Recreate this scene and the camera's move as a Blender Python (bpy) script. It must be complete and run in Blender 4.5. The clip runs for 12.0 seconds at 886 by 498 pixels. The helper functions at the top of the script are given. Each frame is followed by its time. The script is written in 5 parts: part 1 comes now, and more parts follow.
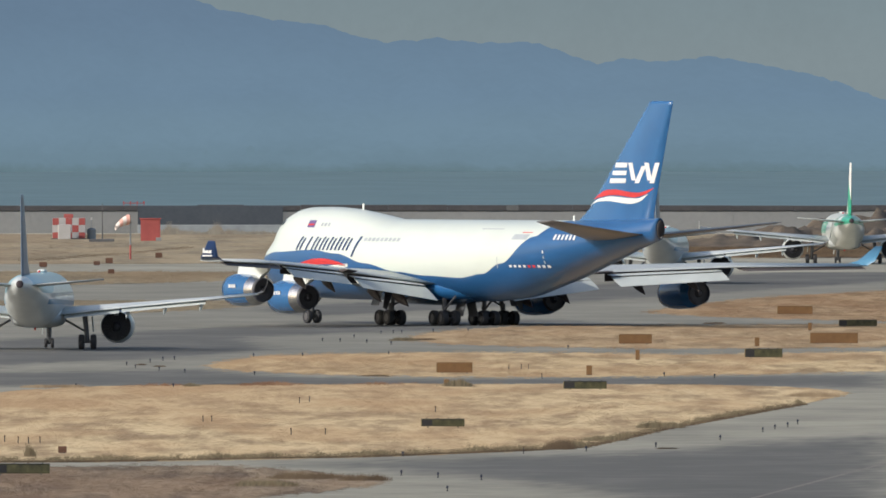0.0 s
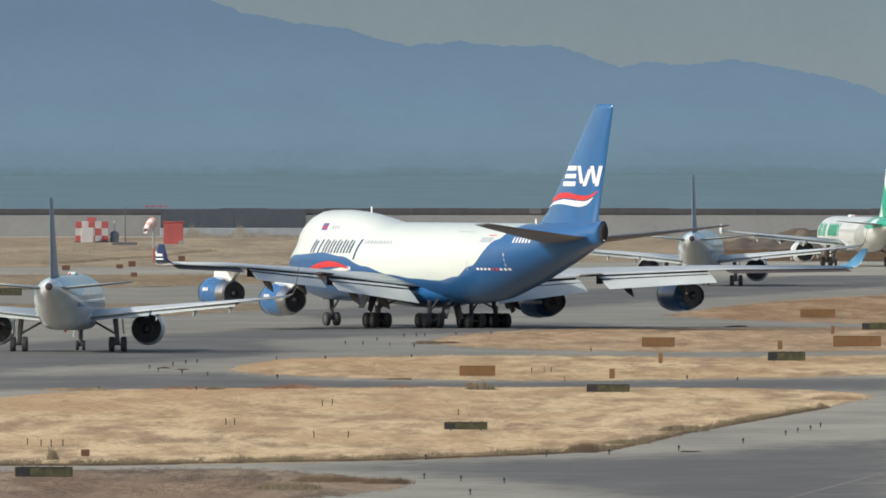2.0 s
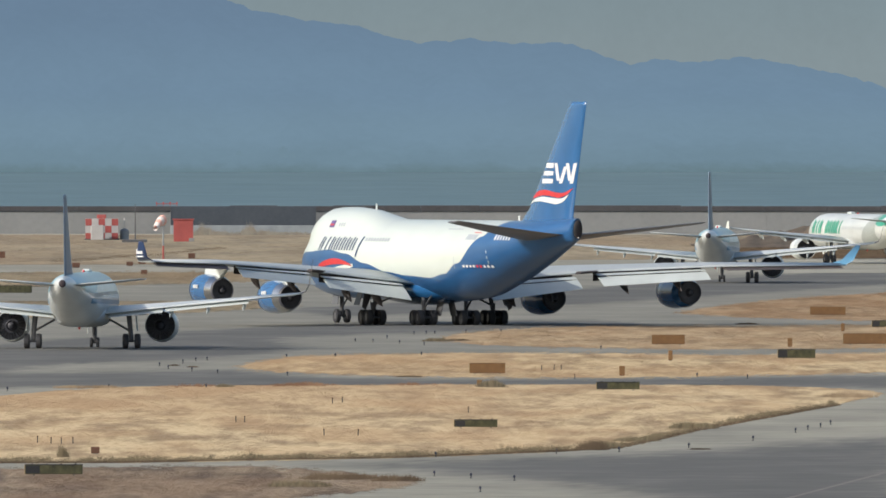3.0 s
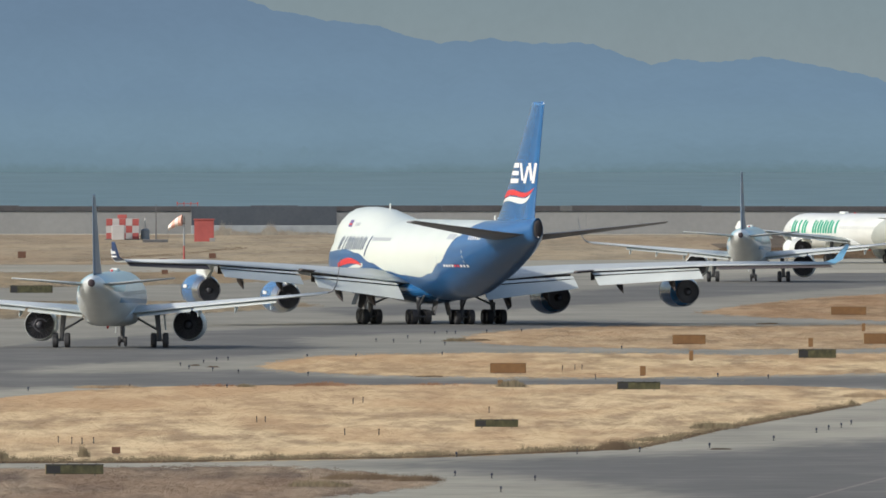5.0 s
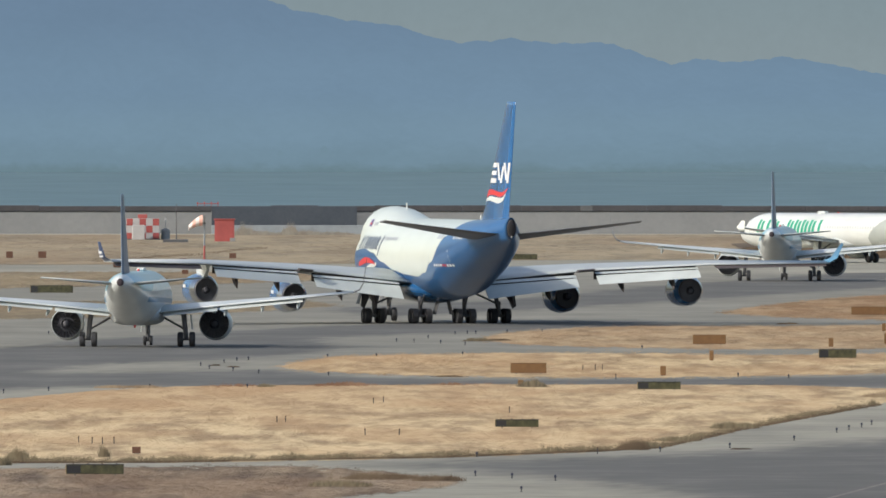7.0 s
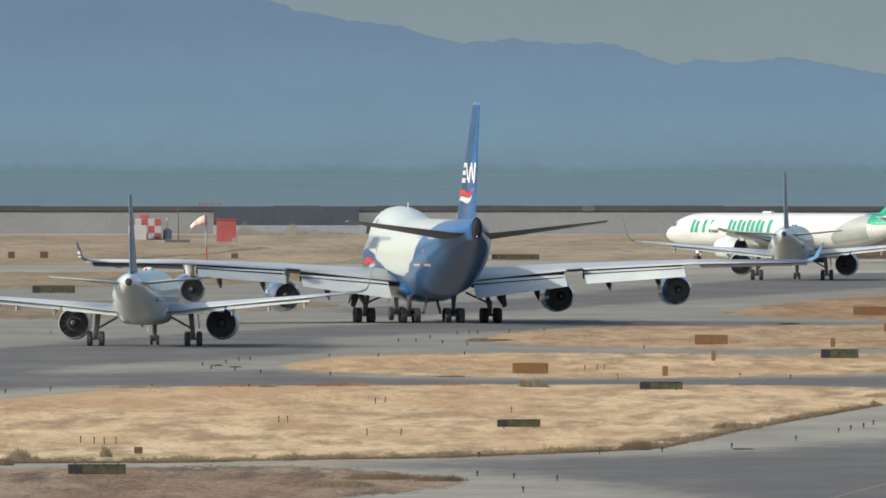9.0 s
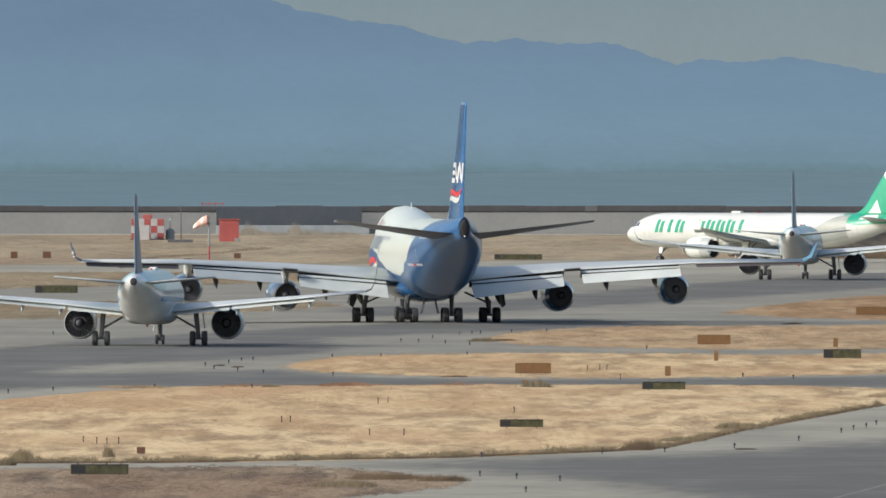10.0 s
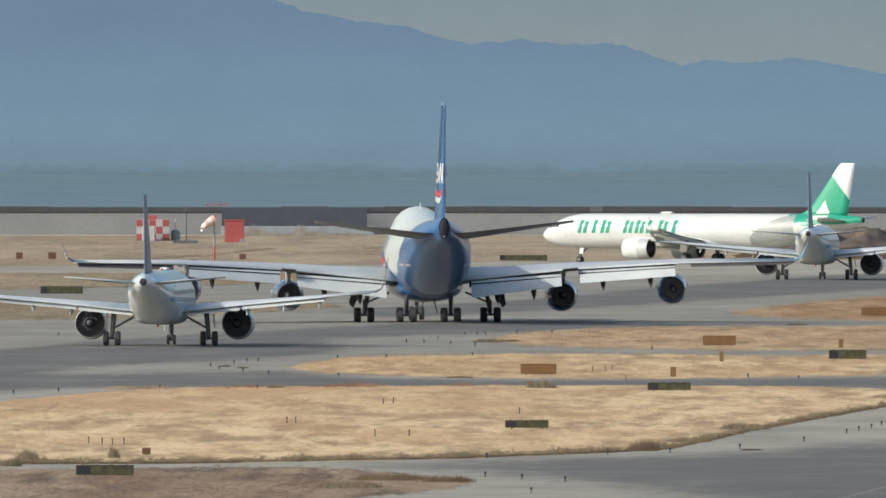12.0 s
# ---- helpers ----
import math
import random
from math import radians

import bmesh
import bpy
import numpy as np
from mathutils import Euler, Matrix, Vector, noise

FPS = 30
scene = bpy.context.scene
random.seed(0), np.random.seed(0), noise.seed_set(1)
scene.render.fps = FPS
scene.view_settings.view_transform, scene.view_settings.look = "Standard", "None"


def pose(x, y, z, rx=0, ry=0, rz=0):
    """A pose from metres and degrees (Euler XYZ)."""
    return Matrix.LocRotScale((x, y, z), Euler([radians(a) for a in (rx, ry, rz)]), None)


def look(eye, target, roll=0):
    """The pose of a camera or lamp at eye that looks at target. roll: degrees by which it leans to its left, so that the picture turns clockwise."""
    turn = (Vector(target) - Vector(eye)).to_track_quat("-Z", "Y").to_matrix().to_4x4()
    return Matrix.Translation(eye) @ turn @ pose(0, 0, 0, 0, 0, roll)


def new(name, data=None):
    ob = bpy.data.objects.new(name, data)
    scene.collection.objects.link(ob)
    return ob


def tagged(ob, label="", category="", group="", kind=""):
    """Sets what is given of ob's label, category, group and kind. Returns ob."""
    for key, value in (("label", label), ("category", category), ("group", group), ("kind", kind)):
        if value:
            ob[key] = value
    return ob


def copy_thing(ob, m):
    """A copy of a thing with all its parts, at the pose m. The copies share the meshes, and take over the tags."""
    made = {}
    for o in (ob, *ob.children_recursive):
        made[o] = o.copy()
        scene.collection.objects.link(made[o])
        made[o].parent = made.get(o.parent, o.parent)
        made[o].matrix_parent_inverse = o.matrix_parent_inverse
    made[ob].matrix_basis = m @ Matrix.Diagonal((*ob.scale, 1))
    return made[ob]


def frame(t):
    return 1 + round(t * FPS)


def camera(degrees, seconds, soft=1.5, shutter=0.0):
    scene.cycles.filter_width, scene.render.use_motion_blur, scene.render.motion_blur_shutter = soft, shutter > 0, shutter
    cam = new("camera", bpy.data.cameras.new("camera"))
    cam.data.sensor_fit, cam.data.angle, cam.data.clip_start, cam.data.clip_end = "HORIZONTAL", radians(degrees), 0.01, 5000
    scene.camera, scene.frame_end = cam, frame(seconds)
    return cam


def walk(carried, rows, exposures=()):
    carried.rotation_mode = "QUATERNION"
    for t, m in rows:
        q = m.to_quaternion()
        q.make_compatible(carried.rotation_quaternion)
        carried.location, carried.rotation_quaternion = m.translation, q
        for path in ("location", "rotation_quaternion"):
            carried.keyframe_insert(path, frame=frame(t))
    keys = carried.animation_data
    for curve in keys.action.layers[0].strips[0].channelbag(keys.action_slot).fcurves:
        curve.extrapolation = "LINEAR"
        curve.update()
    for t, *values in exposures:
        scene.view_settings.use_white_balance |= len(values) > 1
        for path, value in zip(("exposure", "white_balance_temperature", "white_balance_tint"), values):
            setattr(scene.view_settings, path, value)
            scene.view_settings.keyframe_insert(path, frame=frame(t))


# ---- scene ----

# ---------------------------------------------------------------- camera
F = 44915.0            # focal length over the picture's width unit
EYE = (0.0, 0.0, 18.0)  # terrace of a viewing hall


def aim(right, down):
    """Camera pose from small turns, in units of 1/F radian."""
    return pose(*EYE, 90 - math.degrees((237.0 - down) / F), 0, math.degrees(right / F))


cam = camera(2.0, 12.0, soft=1.65)
walk(cam, [(t, aim(r, d)) for t, r, d in [
    (0, -148.5, -2.6), (0.5, -140.9, -2.8), (1, -133.2, -1.7), (1.5, -121.3, -0.6), (2, -108.0, 3.1), (2.5, -99.5, -1.4),
    (3, -90.3, -1.5), (3.6, -80.0, -1.4), (4.3, -67.0, -1.3), (5, -53.6, -1.5), (5.5, -40.6, -2.9), (6, -33.2, -3.0),
    (6.5, -24.7, -2.6), (7, -17.6, -1.7), (7.7, -15.2, -1.5), (8.4, -14.6, -1.5), (9, -14.2, -1.4), (9.5, -13.2, -1.5),
    (10, -9.4, -1.4), (10.5, -6.3, -1.3), (11, -3.8, -0.3), (11.5, -2.6, -1.0), (12, 0.0, 0.0)]],
     exposures=[(0, -0.10), (1.5, -0.04), (3, 0.0), (6, 0.03), (9, 0.08), (12, 0.08)])

# ---------------------------------------------------------------- light
SUN_FROM = Vector((-0.84, -0.36, 0.50)).normalized()
sky = bpy.data.worlds.new("sky")
scene.world = sky
sky.use_nodes = True
nt = sky.node_tree
st = nt.nodes.new("ShaderNodeTexSky")
st.sky_type = "NISHITA"
st.sun_disc = False
st.sun_elevation = math.asin(SUN_FROM.z)
st.sun_rotation = math.atan2(SUN_FROM.x, SUN_FROM.y)
st.dust_density = 3.0
nt.nodes["Background"].inputs["Strength"].default_value = 0.15
nt.links.new(st.outputs[0], nt.nodes["Background"].inputs["Color"])
sun = new("sun", bpy.data.lights.new("sun", "SUN"))
sun.data.energy = 3.1
sun.data.angle = radians(0.6)
sun.data.color = (1.0, 0.958, 0.885)
sun.matrix_world = look((0, 0, 60), Vector((0, 0, 60)) - SUN_FROM)


# ---------------------------------------------------------------- materials
def nodes_of(name):
    m = bpy.data.materials.new(name)
    m.use_nodes = True
    return m, m.node_tree, m.node_tree.nodes["Principled BSDF"]


def noise_node(t, scale, detail=4.0, rough=0.55, stretch=None):
    n = t.nodes.new("ShaderNodeTexNoise")
    n.inputs["Scale"].default_value = scale
    n.inputs["Detail"].default_value = detail
    n.inputs["Roughness"].default_value = rough
    c = t.nodes.new("ShaderNodeTexCoord")
    if stretch:
        mp = t.nodes.new("ShaderNodeMapping")
        mp.inputs["Scale"].default_value = stretch
        t.links.new(c.outputs["Object"], mp.inputs["Vector"])
        t.links.new(mp.outputs[0], n.inputs["Vector"])
    else:
        t.links.new(c.outputs["Object"], n.inputs["Vector"])
    return n.outputs["Fac"]


def calc(t, op, a, b=None, c=None):
    n = t.nodes.new("ShaderNodeMath")
    n.operation = op
    for i, v in enumerate((a, b, c)):
        if v is None:
            continue
        if isinstance(v, (int, float)):
            n.inputs[i].default_value = v
        else:
            t.links.new(v, n.inputs[i])
    return n.outputs[0]


def blend(t, fac, a, b):
    n = t.nodes.new("ShaderNodeMix")
    n.data_type = "RGBA"
    for i, v in ((0, fac), (6, a), (7, b)):
        if isinstance(v, (int, float)):
            n.inputs[i].default_value = v
        elif isinstance(v, tuple):
            n.inputs[i].default_value = (*v[:3], 1)
        else:
            t.links.new(v, n.inputs[i])
    return n.outputs[2]


def ramp(t, fac, stops, smooth="LINEAR"):
    n = t.nodes.new("ShaderNodeValToRGB")
    n.color_ramp.interpolation = smooth
    el = n.color_ramp.elements
    while len(el) < len(stops):
        el.new(0.5)
    for e, (p, c) in zip(el, stops):
        e.position = p
        e.color = (*c, 1) if isinstance(c, tuple) else (c, c, c, 1)
    t.links.new(fac, n.inputs[0])
    return n.outputs[0]


def rough_bump(t, b, strength, scale, dist=0.02):
    n = t.nodes.new("ShaderNodeBump")
    n.inputs["Strength"].default_value = strength
    n.inputs["Distance"].default_value = dist
    t.links.new(noise_node(t, scale), n.inputs["Height"])
    t.links.new(n.outputs[0], b.inputs["Normal"])


def dim(c, k):
    return tuple(min(1.0, v * k) for v in c)


def paint(name, rgb, rough=0.4, metal=0.0, vary=0.12, scale=0.5, coat=0.0, streak=None, relief=0.0):
    """A plain surface with grain and larger stains."""
    m, t, b = nodes_of(name)
    big = noise_node(t, scale, 3, stretch=streak)
    fine = noise_node(t, scale * 14, 5)
    mixf = calc(t, "ADD", calc(t, "MULTIPLY", big, 0.93), calc(t, "MULTIPLY", fine, 0.07))
    col = ramp(t, mixf, [(0.3, dim(rgb, 1 - vary)), (0.7, dim(rgb, 1 + vary))])
    t.links.new(col, b.inputs["Base Color"])
    b.inputs["Metallic"].default_value = metal
    t.links.new(calc(t, "ADD", calc(t, "MULTIPLY", big, 0.12), rough - 0.06), b.inputs["Roughness"])
    b.inputs["Coat Weight"].default_value = coat
    if relief:
        rough_bump(t, b, relief, scale * 20)
    return m


def axis(t, i):
    c = t.nodes.new("ShaderNodeTexCoord")
    s = t.nodes.new("ShaderNodeSeparateXYZ")
    t.links.new(c.outputs["Object"], s.inputs[0])
    return s.outputs[i]


def soil_mix(name, stops, s1, s2, rough=0.9, bump=0.5):
    """Ground: colours by noise at two world sizes."""
    m, t, b = nodes_of(name)
    a = noise_node(t, s1, 5, 0.6)
    c = noise_node(t, s2, 6, 0.65)
    f = calc(t, "ADD", calc(t, "MULTIPLY", a, 0.6), calc(t, "MULTIPLY", c, 0.4))
    t.links.new(ramp(t, f, stops), b.inputs["Base Color"])
    b.inputs["Roughness"].default_value = rough
    b.inputs["Specular IOR Level"].default_value = 0.2
    rough_bump(t, b, bump, 3.0)
    return m


def straw(name, pale, deep, s1=0.02, rusty=None):
    """Dry grass: long pale and brown drifts, every tuft a little different."""
    m, t, b = nodes_of(name)
    g = t.nodes.new("ShaderNodeNewGeometry")
    drift = calc(t, "ADD", calc(t, "MULTIPLY", noise_node(t, s1, 4, 0.5, stretch=(11.0, 1.0, 1.0)), 0.58), calc(t, "MULTIPLY", noise_node(t, s1 * 1.9, 4, 0.5, stretch=(15.0, 1.0, 1.0)), 0.37))
    drift = calc(t, "ADD", drift, calc(t, "MULTIPLY", calc(t, "SUBTRACT", noise_node(t, 0.16, 3, 0.6, stretch=(14.0, 1.0, 1.0)), 0.5), 0.22))
    drift = calc(t, "ADD", drift, calc(t, "MULTIPLY", calc(t, "SUBTRACT", noise_node(t, 0.045, 3, 0.5, stretch=(11.0, 1.0, 1.0)), 0.5), 0.42))
    f = calc(t, "ADD", drift, calc(t, "MULTIPLY", g.outputs["Random Per Island"], 0.03))
    tint = ramp(t, f, [(0.395, deep), (0.48, tuple((x + y) / 2 for x, y in zip(pale, deep))), (0.57, pale)])
    # broad rusty patches where the turf is thin
    thin = ramp(t, noise_node(t, s1 * 0.55, 5, 0.6, stretch=(9.0, 1.0, 1.0)), [(0.46, 0.0), (0.62, 0.6)])
    if rusty:
        # thinner turf from y0 to y1 on, fading out towards x0 on the other side
        y0, y1, x0, x1 = rusty
        rise = t.nodes.new("ShaderNodeClamp")
        t.links.new(calc(t, "DIVIDE", calc(t, "SUBTRACT", axis(t, 1), y0), y1 - y0), rise.inputs[0])
        west = t.nodes.new("ShaderNodeClamp")
        t.links.new(calc(t, "DIVIDE", calc(t, "SUBTRACT", x0, axis(t, 0)), x0 - x1), west.inputs[0])
        thin = calc(t, "MINIMUM", 0.85, calc(t, "ADD", thin, calc(t, "MULTIPLY", calc(t, "MULTIPLY", rise.outputs[0], west.outputs[0]), 0.55)))
    t.links.new(blend(t, thin, tint, tuple(v * k for v, k in zip((x * 0.55 + y * 0.45 for x, y in zip(pale, deep)), (0.93, 0.82, 0.76)))), b.inputs["Base Color"])
    # thin stalks scatter light like a soft mat, so their shading leans towards the sky
    mat_up = t.nodes.new("ShaderNodeVectorMath")
    mat_up.operation = "MULTIPLY_ADD"
    t.links.new(g.outputs["Normal"], mat_up.inputs[0])
    mat_up.inputs[1].default_value = (0.32, 0.32, 0.32)
    mat_up.inputs[2].default_value = (-0.08, -0.22, 0.60)
    unit = t.nodes.new("ShaderNodeVectorMath")
    unit.operation = "NORMALIZE"
    t.links.new(mat_up.outputs[0], unit.inputs[0])
    t.links.new(unit.outputs[0], b.inputs["Normal"])
    b.inputs["Roughness"].default_value = 0.85
    b.inputs["Specular IOR Level"].default_value = 0.15
    return m


WHITE = paint("aircraft_white", (0.69, 0.735, 0.715), 0.3, vary=0.04, scale=0.3, coat=0.3)
GREY = paint("wing_grey", (0.455, 0.49, 0.495), 0.42, vary=0.08, scale=0.4)
FLAPM = paint("flap_grey", (0.525, 0.565, 0.55), 0.45, vary=0.07, scale=0.4)
DARKG = paint("shadow_grey", (0.10, 0.102, 0.11), 0.6, vary=0.2, scale=0.8)
# brown carrying the shade of wing slots and ailerons; fairings share it
UNDER = paint("wing_shade_brown", (0.075, 0.062, 0.06), 0.6, vary=0.2, scale=0.6)
BLUE = paint("freighter_blue", (0.021, 0.118, 0.305), 0.24, vary=0.10, scale=0.25, coat=0.7)
NAVY = paint("navy_paint", (0.012, 0.04, 0.13), 0.35, vary=0.12, scale=0.5)
RED = paint("red_paint", (0.55, 0.035, 0.04), 0.4, vary=0.1, scale=0.6)
METAL = paint("bare_metal", (0.76, 0.75, 0.74), 0.30, metal=0.75, vary=0.15, scale=0.9)
SLEEVE = paint("polished_sleeve_metal", (0.55, 0.55, 0.56), 0.24, metal=1.0, vary=0.12, scale=1.1)
DARKMETAL = paint("burnt_metal", (0.062, 0.066, 0.085), 0.5, metal=0.0, vary=0.3, scale=1.2)
VANEM = paint("vane_metal", (0.085, 0.088, 0.105), 0.5, vary=0.3, scale=2.5)
STRUT = paint("gear_grey", (0.13, 0.135, 0.145), 0.45, metal=0.2, vary=0.2, scale=1.5)
TYRE = paint("tyre_rubber", (0.038, 0.04, 0.046), 0.8, vary=0.2, scale=2.0)
HUB = paint("wheel_hub", (0.12, 0.12, 0.13), 0.45, metal=0.4, vary=0.15, scale=2.0)
GLASS = paint("cockpit_glass", (0.02, 0.024, 0.03), 0.08, vary=0.1, scale=1.0)
TEAL = paint("teal_paint", (0.02, 0.30, 0.20), 0.7, vary=0.08, scale=0.4)
SKYB = paint("light_blue_paint", (0.085, 0.25, 0.40), 0.35, vary=0.1, scale=0.4, coat=0.3)
INK = paint("dark_blue_lettering", (0.02, 0.05, 0.14), 0.45, vary=0.1, scale=0.8)
PALE = paint("pale_lettering", (0.68, 0.69, 0.70), 0.45, vary=0.08, scale=0.8)
DIMINK = paint("grey_lettering", (0.38, 0.42, 0.46), 0.5, vary=0.1, scale=0.8)
REDLENS = paint("red_lens", (0.65, 0.05, 0.04), 0.2, vary=0.1, scale=3.0)
FLAGB = paint("flag_violet", (0.14, 0.10, 0.26), 0.45, vary=0.1, scale=0.8)
BLUEFIN = paint("dusky_blue_fin", (0.135, 0.195, 0.275), 0.35, vary=0.12, scale=0.4)

# brownish ochre: the backlit shade of yellow panels is in this colour
SIGN_OCHRE = paint("shaded_ochre_panel", (0.185, 0.10, 0.04), 0.6, vary=0.2, scale=1.2)
SIGN_OLIVE = paint("weathered_olive_panel", (0.062, 0.063, 0.03), 0.65, vary=0.55, scale=2.6)
CAPM = paint("sunlit_cap", (0.33, 0.25, 0.14), 0.6, vary=0.2, scale=1.5)
SIGN_BLACK = paint("black_panel", (0.022, 0.024, 0.028), 0.5, vary=0.2, scale=1.2)
POSTM = paint("galvanised_post", (0.17, 0.16, 0.14), 0.5, metal=0.3, vary=0.2, scale=3.0)
LAMPM = paint("dark_lamp_body", (0.035, 0.035, 0.045), 0.45, vary=0.2, scale=4.0)
BLUELENS = paint("blue_lens", (0.025, 0.03, 0.06), 0.6, vary=0.1, scale=4.0)
RUST = paint("rust_red_box", (0.115, 0.055, 0.035), 0.65, vary=0.25, scale=1.4)
# far fittings in dulled red, white and grey: haze is in their colours
CHECKRED = paint("haze_dulled_red", (0.38, 0.086, 0.08), 0.6, vary=0.15, scale=0.6)
CHECKWHITE = paint("haze_dulled_white", (0.45, 0.445, 0.445), 0.6, vary=0.1, scale=0.6)
HAZEGREY = paint("tank_grey", (0.27, 0.30, 0.32), 0.6, vary=0.15, scale=0.7)
ORANGESOCK = paint("windsock_cloth", (0.75, 0.42, 0.34), 0.8, vary=0.12, scale=1.5)
SOCKWHITE = paint("windsock_white", (0.80, 0.72, 0.68), 0.8, vary=0.1, scale=1.5)

CONCRETE = soil_mix("shoulder_concrete", [(0.36, (0.226, 0.217, 0.181)), (0.5, (0.306, 0.294, 0.241)), (0.64, (0.402, 0.382, 0.309))], 0.03, 0.2, 0.85, 0.1)
SEAWALL = soil_mix("wall_concrete", [(0.3, (0.225, 0.233, 0.237)), (0.5, (0.258, 0.267, 0.271)), (0.7, (0.292, 0.30, 0.304))], 0.12, 1.2, 0.9, 0.4)
# parapet and screen are lifted bluish, some haze painted into their colour
WALLDARK = soil_mix("stained_parapet", [(0.3, (0.058, 0.057, 0.062)), (0.5, (0.078, 0.077, 0.083)), (0.7, (0.10, 0.10, 0.108))], 0.2, 1.5, 0.9, 0.4)
WALLBLUE = soil_mix("dark_steel_screen", [(0.3, (0.06, 0.072, 0.09)), (0.5, (0.074, 0.088, 0.108)), (0.7, (0.088, 0.102, 0.122))], 0.3, 2.0, 0.7, 0.3)
EARTH = soil_mix("dry_grass_soil", [(0.32, (0.28, 0.20, 0.12)), (0.5, (0.40, 0.30, 0.185)), (0.68, (0.50, 0.395, 0.25))], 0.05, 0.6, 0.95, 0.2)
HEAP = soil_mix("scrub_brown", [(0.32, (0.075, 0.06, 0.046)), (0.5, (0.118, 0.094, 0.07)), (0.68, (0.175, 0.142, 0.105))], 0.15, 1.2, 0.95, 0.8)
STRAW = straw("straw", (0.57, 0.455, 0.288), (0.30, 0.226, 0.146), rusty=(1440.0, 1600.0, 22.0, -12.0))
STRAWBROWN = straw("brown_straw", (0.445, 0.345, 0.225), (0.285, 0.212, 0.138))
STRAWRUST = straw("rusty_straw", (0.39, 0.288, 0.188), (0.245, 0.176, 0.114))
STRAWGREY = straw("greyish_straw", (0.295, 0.237, 0.175), (0.145, 0.115, 0.092))
# far grass and reeds greyed, with the haze put into both colours
STRAWFAR = straw("hazy_straw", (0.315, 0.268, 0.192), (0.215, 0.185, 0.138), 0.006)
STRAWPALE = straw("haze_pale_reed", (0.29, 0.27, 0.225), (0.215, 0.20, 0.17), 0.1)
STRAWGREEN = straw("grey_green_scrub", (0.235, 0.198, 0.13), (0.125, 0.105, 0.07), 0.5)
WEED = straw("rusty_weed", (0.33, 0.205, 0.13), (0.22, 0.13, 0.085))
STRAWSCRUB = straw("dark_scrub", (0.16, 0.12, 0.08), (0.09, 0.066, 0.046))


# ---------------------------------------------------------------- mesh helpers
def shell(name, verts, faces, mat, parent=None, label="", smooth=False):
    """Links one mesh object; verts in the space of its parent."""
    me = bpy.data.meshes.new(name)
    me.from_pydata([tuple(v) for v in verts], [], faces)
    me.materials.append(mat)
    if smooth:
        me.polygons.foreach_set("use_smooth", [True] * len(me.polygons))
    me.update()
    ob = new(name, me)
    if parent is not None:
        ob.parent = parent
    if label:
        tagged(ob, label)
    return ob


def part(name, bm, mat, parent=None, label="", smooth=False):
    me = bpy.data.meshes.new(name)
    bmesh.ops.recalc_face_normals(bm, faces=bm.faces)
    bm.to_mesh(me)
    bm.free()
    me.materials.append(mat)
    if smooth:
        me.polygons.foreach_set("use_smooth", [True] * len(me.polygons))
    ob = new(name, me)
    if parent is not None:
        ob.parent = parent
    if label:
        tagged(ob, label)
    return ob


def add_box(bm, x0, x1, y0, y1, z0, z1, bevel=0.0):
    r = bmesh.ops.create_cube(bm, size=1.0)
    for v in r["verts"]:
        v.co = Vector(((x0 + x1) / 2 + v.co.x * (x1 - x0), (y0 + y1) / 2 + v.co.y * (y1 - y0), (z0 + z1) / 2 + v.co.z * (z1 - z0)))
    if bevel > 0:
        es = list({e for v in r["verts"] for e in v.link_edges})
        bmesh.ops.bevel(bm, geom=es, offset=bevel, segments=1, affect="EDGES")
    return bm


def box(x0, x1, y0, y1, z0, z1, bevel=0.0):
    return add_box(bmesh.new(), x0, x1, y0, y1, z0, z1, bevel)


def add_rod(bm, a, b, r0, r1=None, seg=10):
    """A tapered rod from a to b."""
    a, b = Vector(a), Vector(b)
    q = (b - a).to_track_quat("Z", "Y").to_matrix().to_4x4()
    m = Matrix.Translation((a + b) / 2) @ q
    bmesh.ops.create_cone(bm, cap_ends=True, segments=seg, radius1=r0, radius2=r0 if r1 is None else r1, depth=(b - a).length, matrix=m)
    return bm


def loft(rings, cap=True):
    """Verts and faces through closed rings of equal length."""
    n = len(rings[0])
    verts = [p for r in rings for p in r]
    faces = [(i * n + j, i * n + (j + 1) % n, (i + 1) * n + (j + 1) % n, (i + 1) * n + j) for i in range(len(rings) - 1) for j in range(n)]
    if cap:
        faces += [tuple(range(n))[::-1], tuple(range((len(rings) - 1) * n, len(rings) * n))]
    return verts, faces


def turned(profile, cx, cy, cz, seg=28):
    """Rings for a body of revolution about an axis along x: profile of (x, radius)."""
    return [[(cx + x, cy + r * math.cos(2 * math.pi * k / seg), cz + r * math.sin(2 * math.pi * k / seg)) for k in range(seg)] for x, r in profile]


def smooth_table(xs, table, col):
    """A column of a table along x, rounded off between its rows."""
    tx = np.array([r[0] for r in table][::-1])
    ty = np.array([r[col] for r in table][::-1])
    y = np.interp(xs, tx, ty)
    lo = np.interp(np.asarray(xs) - 0.7, tx, ty)
    hi = np.interp(np.asarray(xs) + 0.7, tx, ty)
    inner = (np.asarray(xs) > tx[0] + 1.2) & (np.asarray(xs) < tx[-1] - 1.2)
    return np.where(inner, (lo + 2 * y + hi) / 4, y)


FOIL = [(0.0, 0.0), (0.03, 0.42), (0.12, 0.78), (0.30, 1.0), (0.55, 0.84), (0.80, 0.44), (1.0, 0.04)]


def squared(v):
    """Turns a circle into a rounded box."""
    return math.copysign(abs(v) ** 0.65, v)


def foil_half(c):
    return float(np.interp(c, [p[0] for p in FOIL], [p[1] for p in FOIL]))


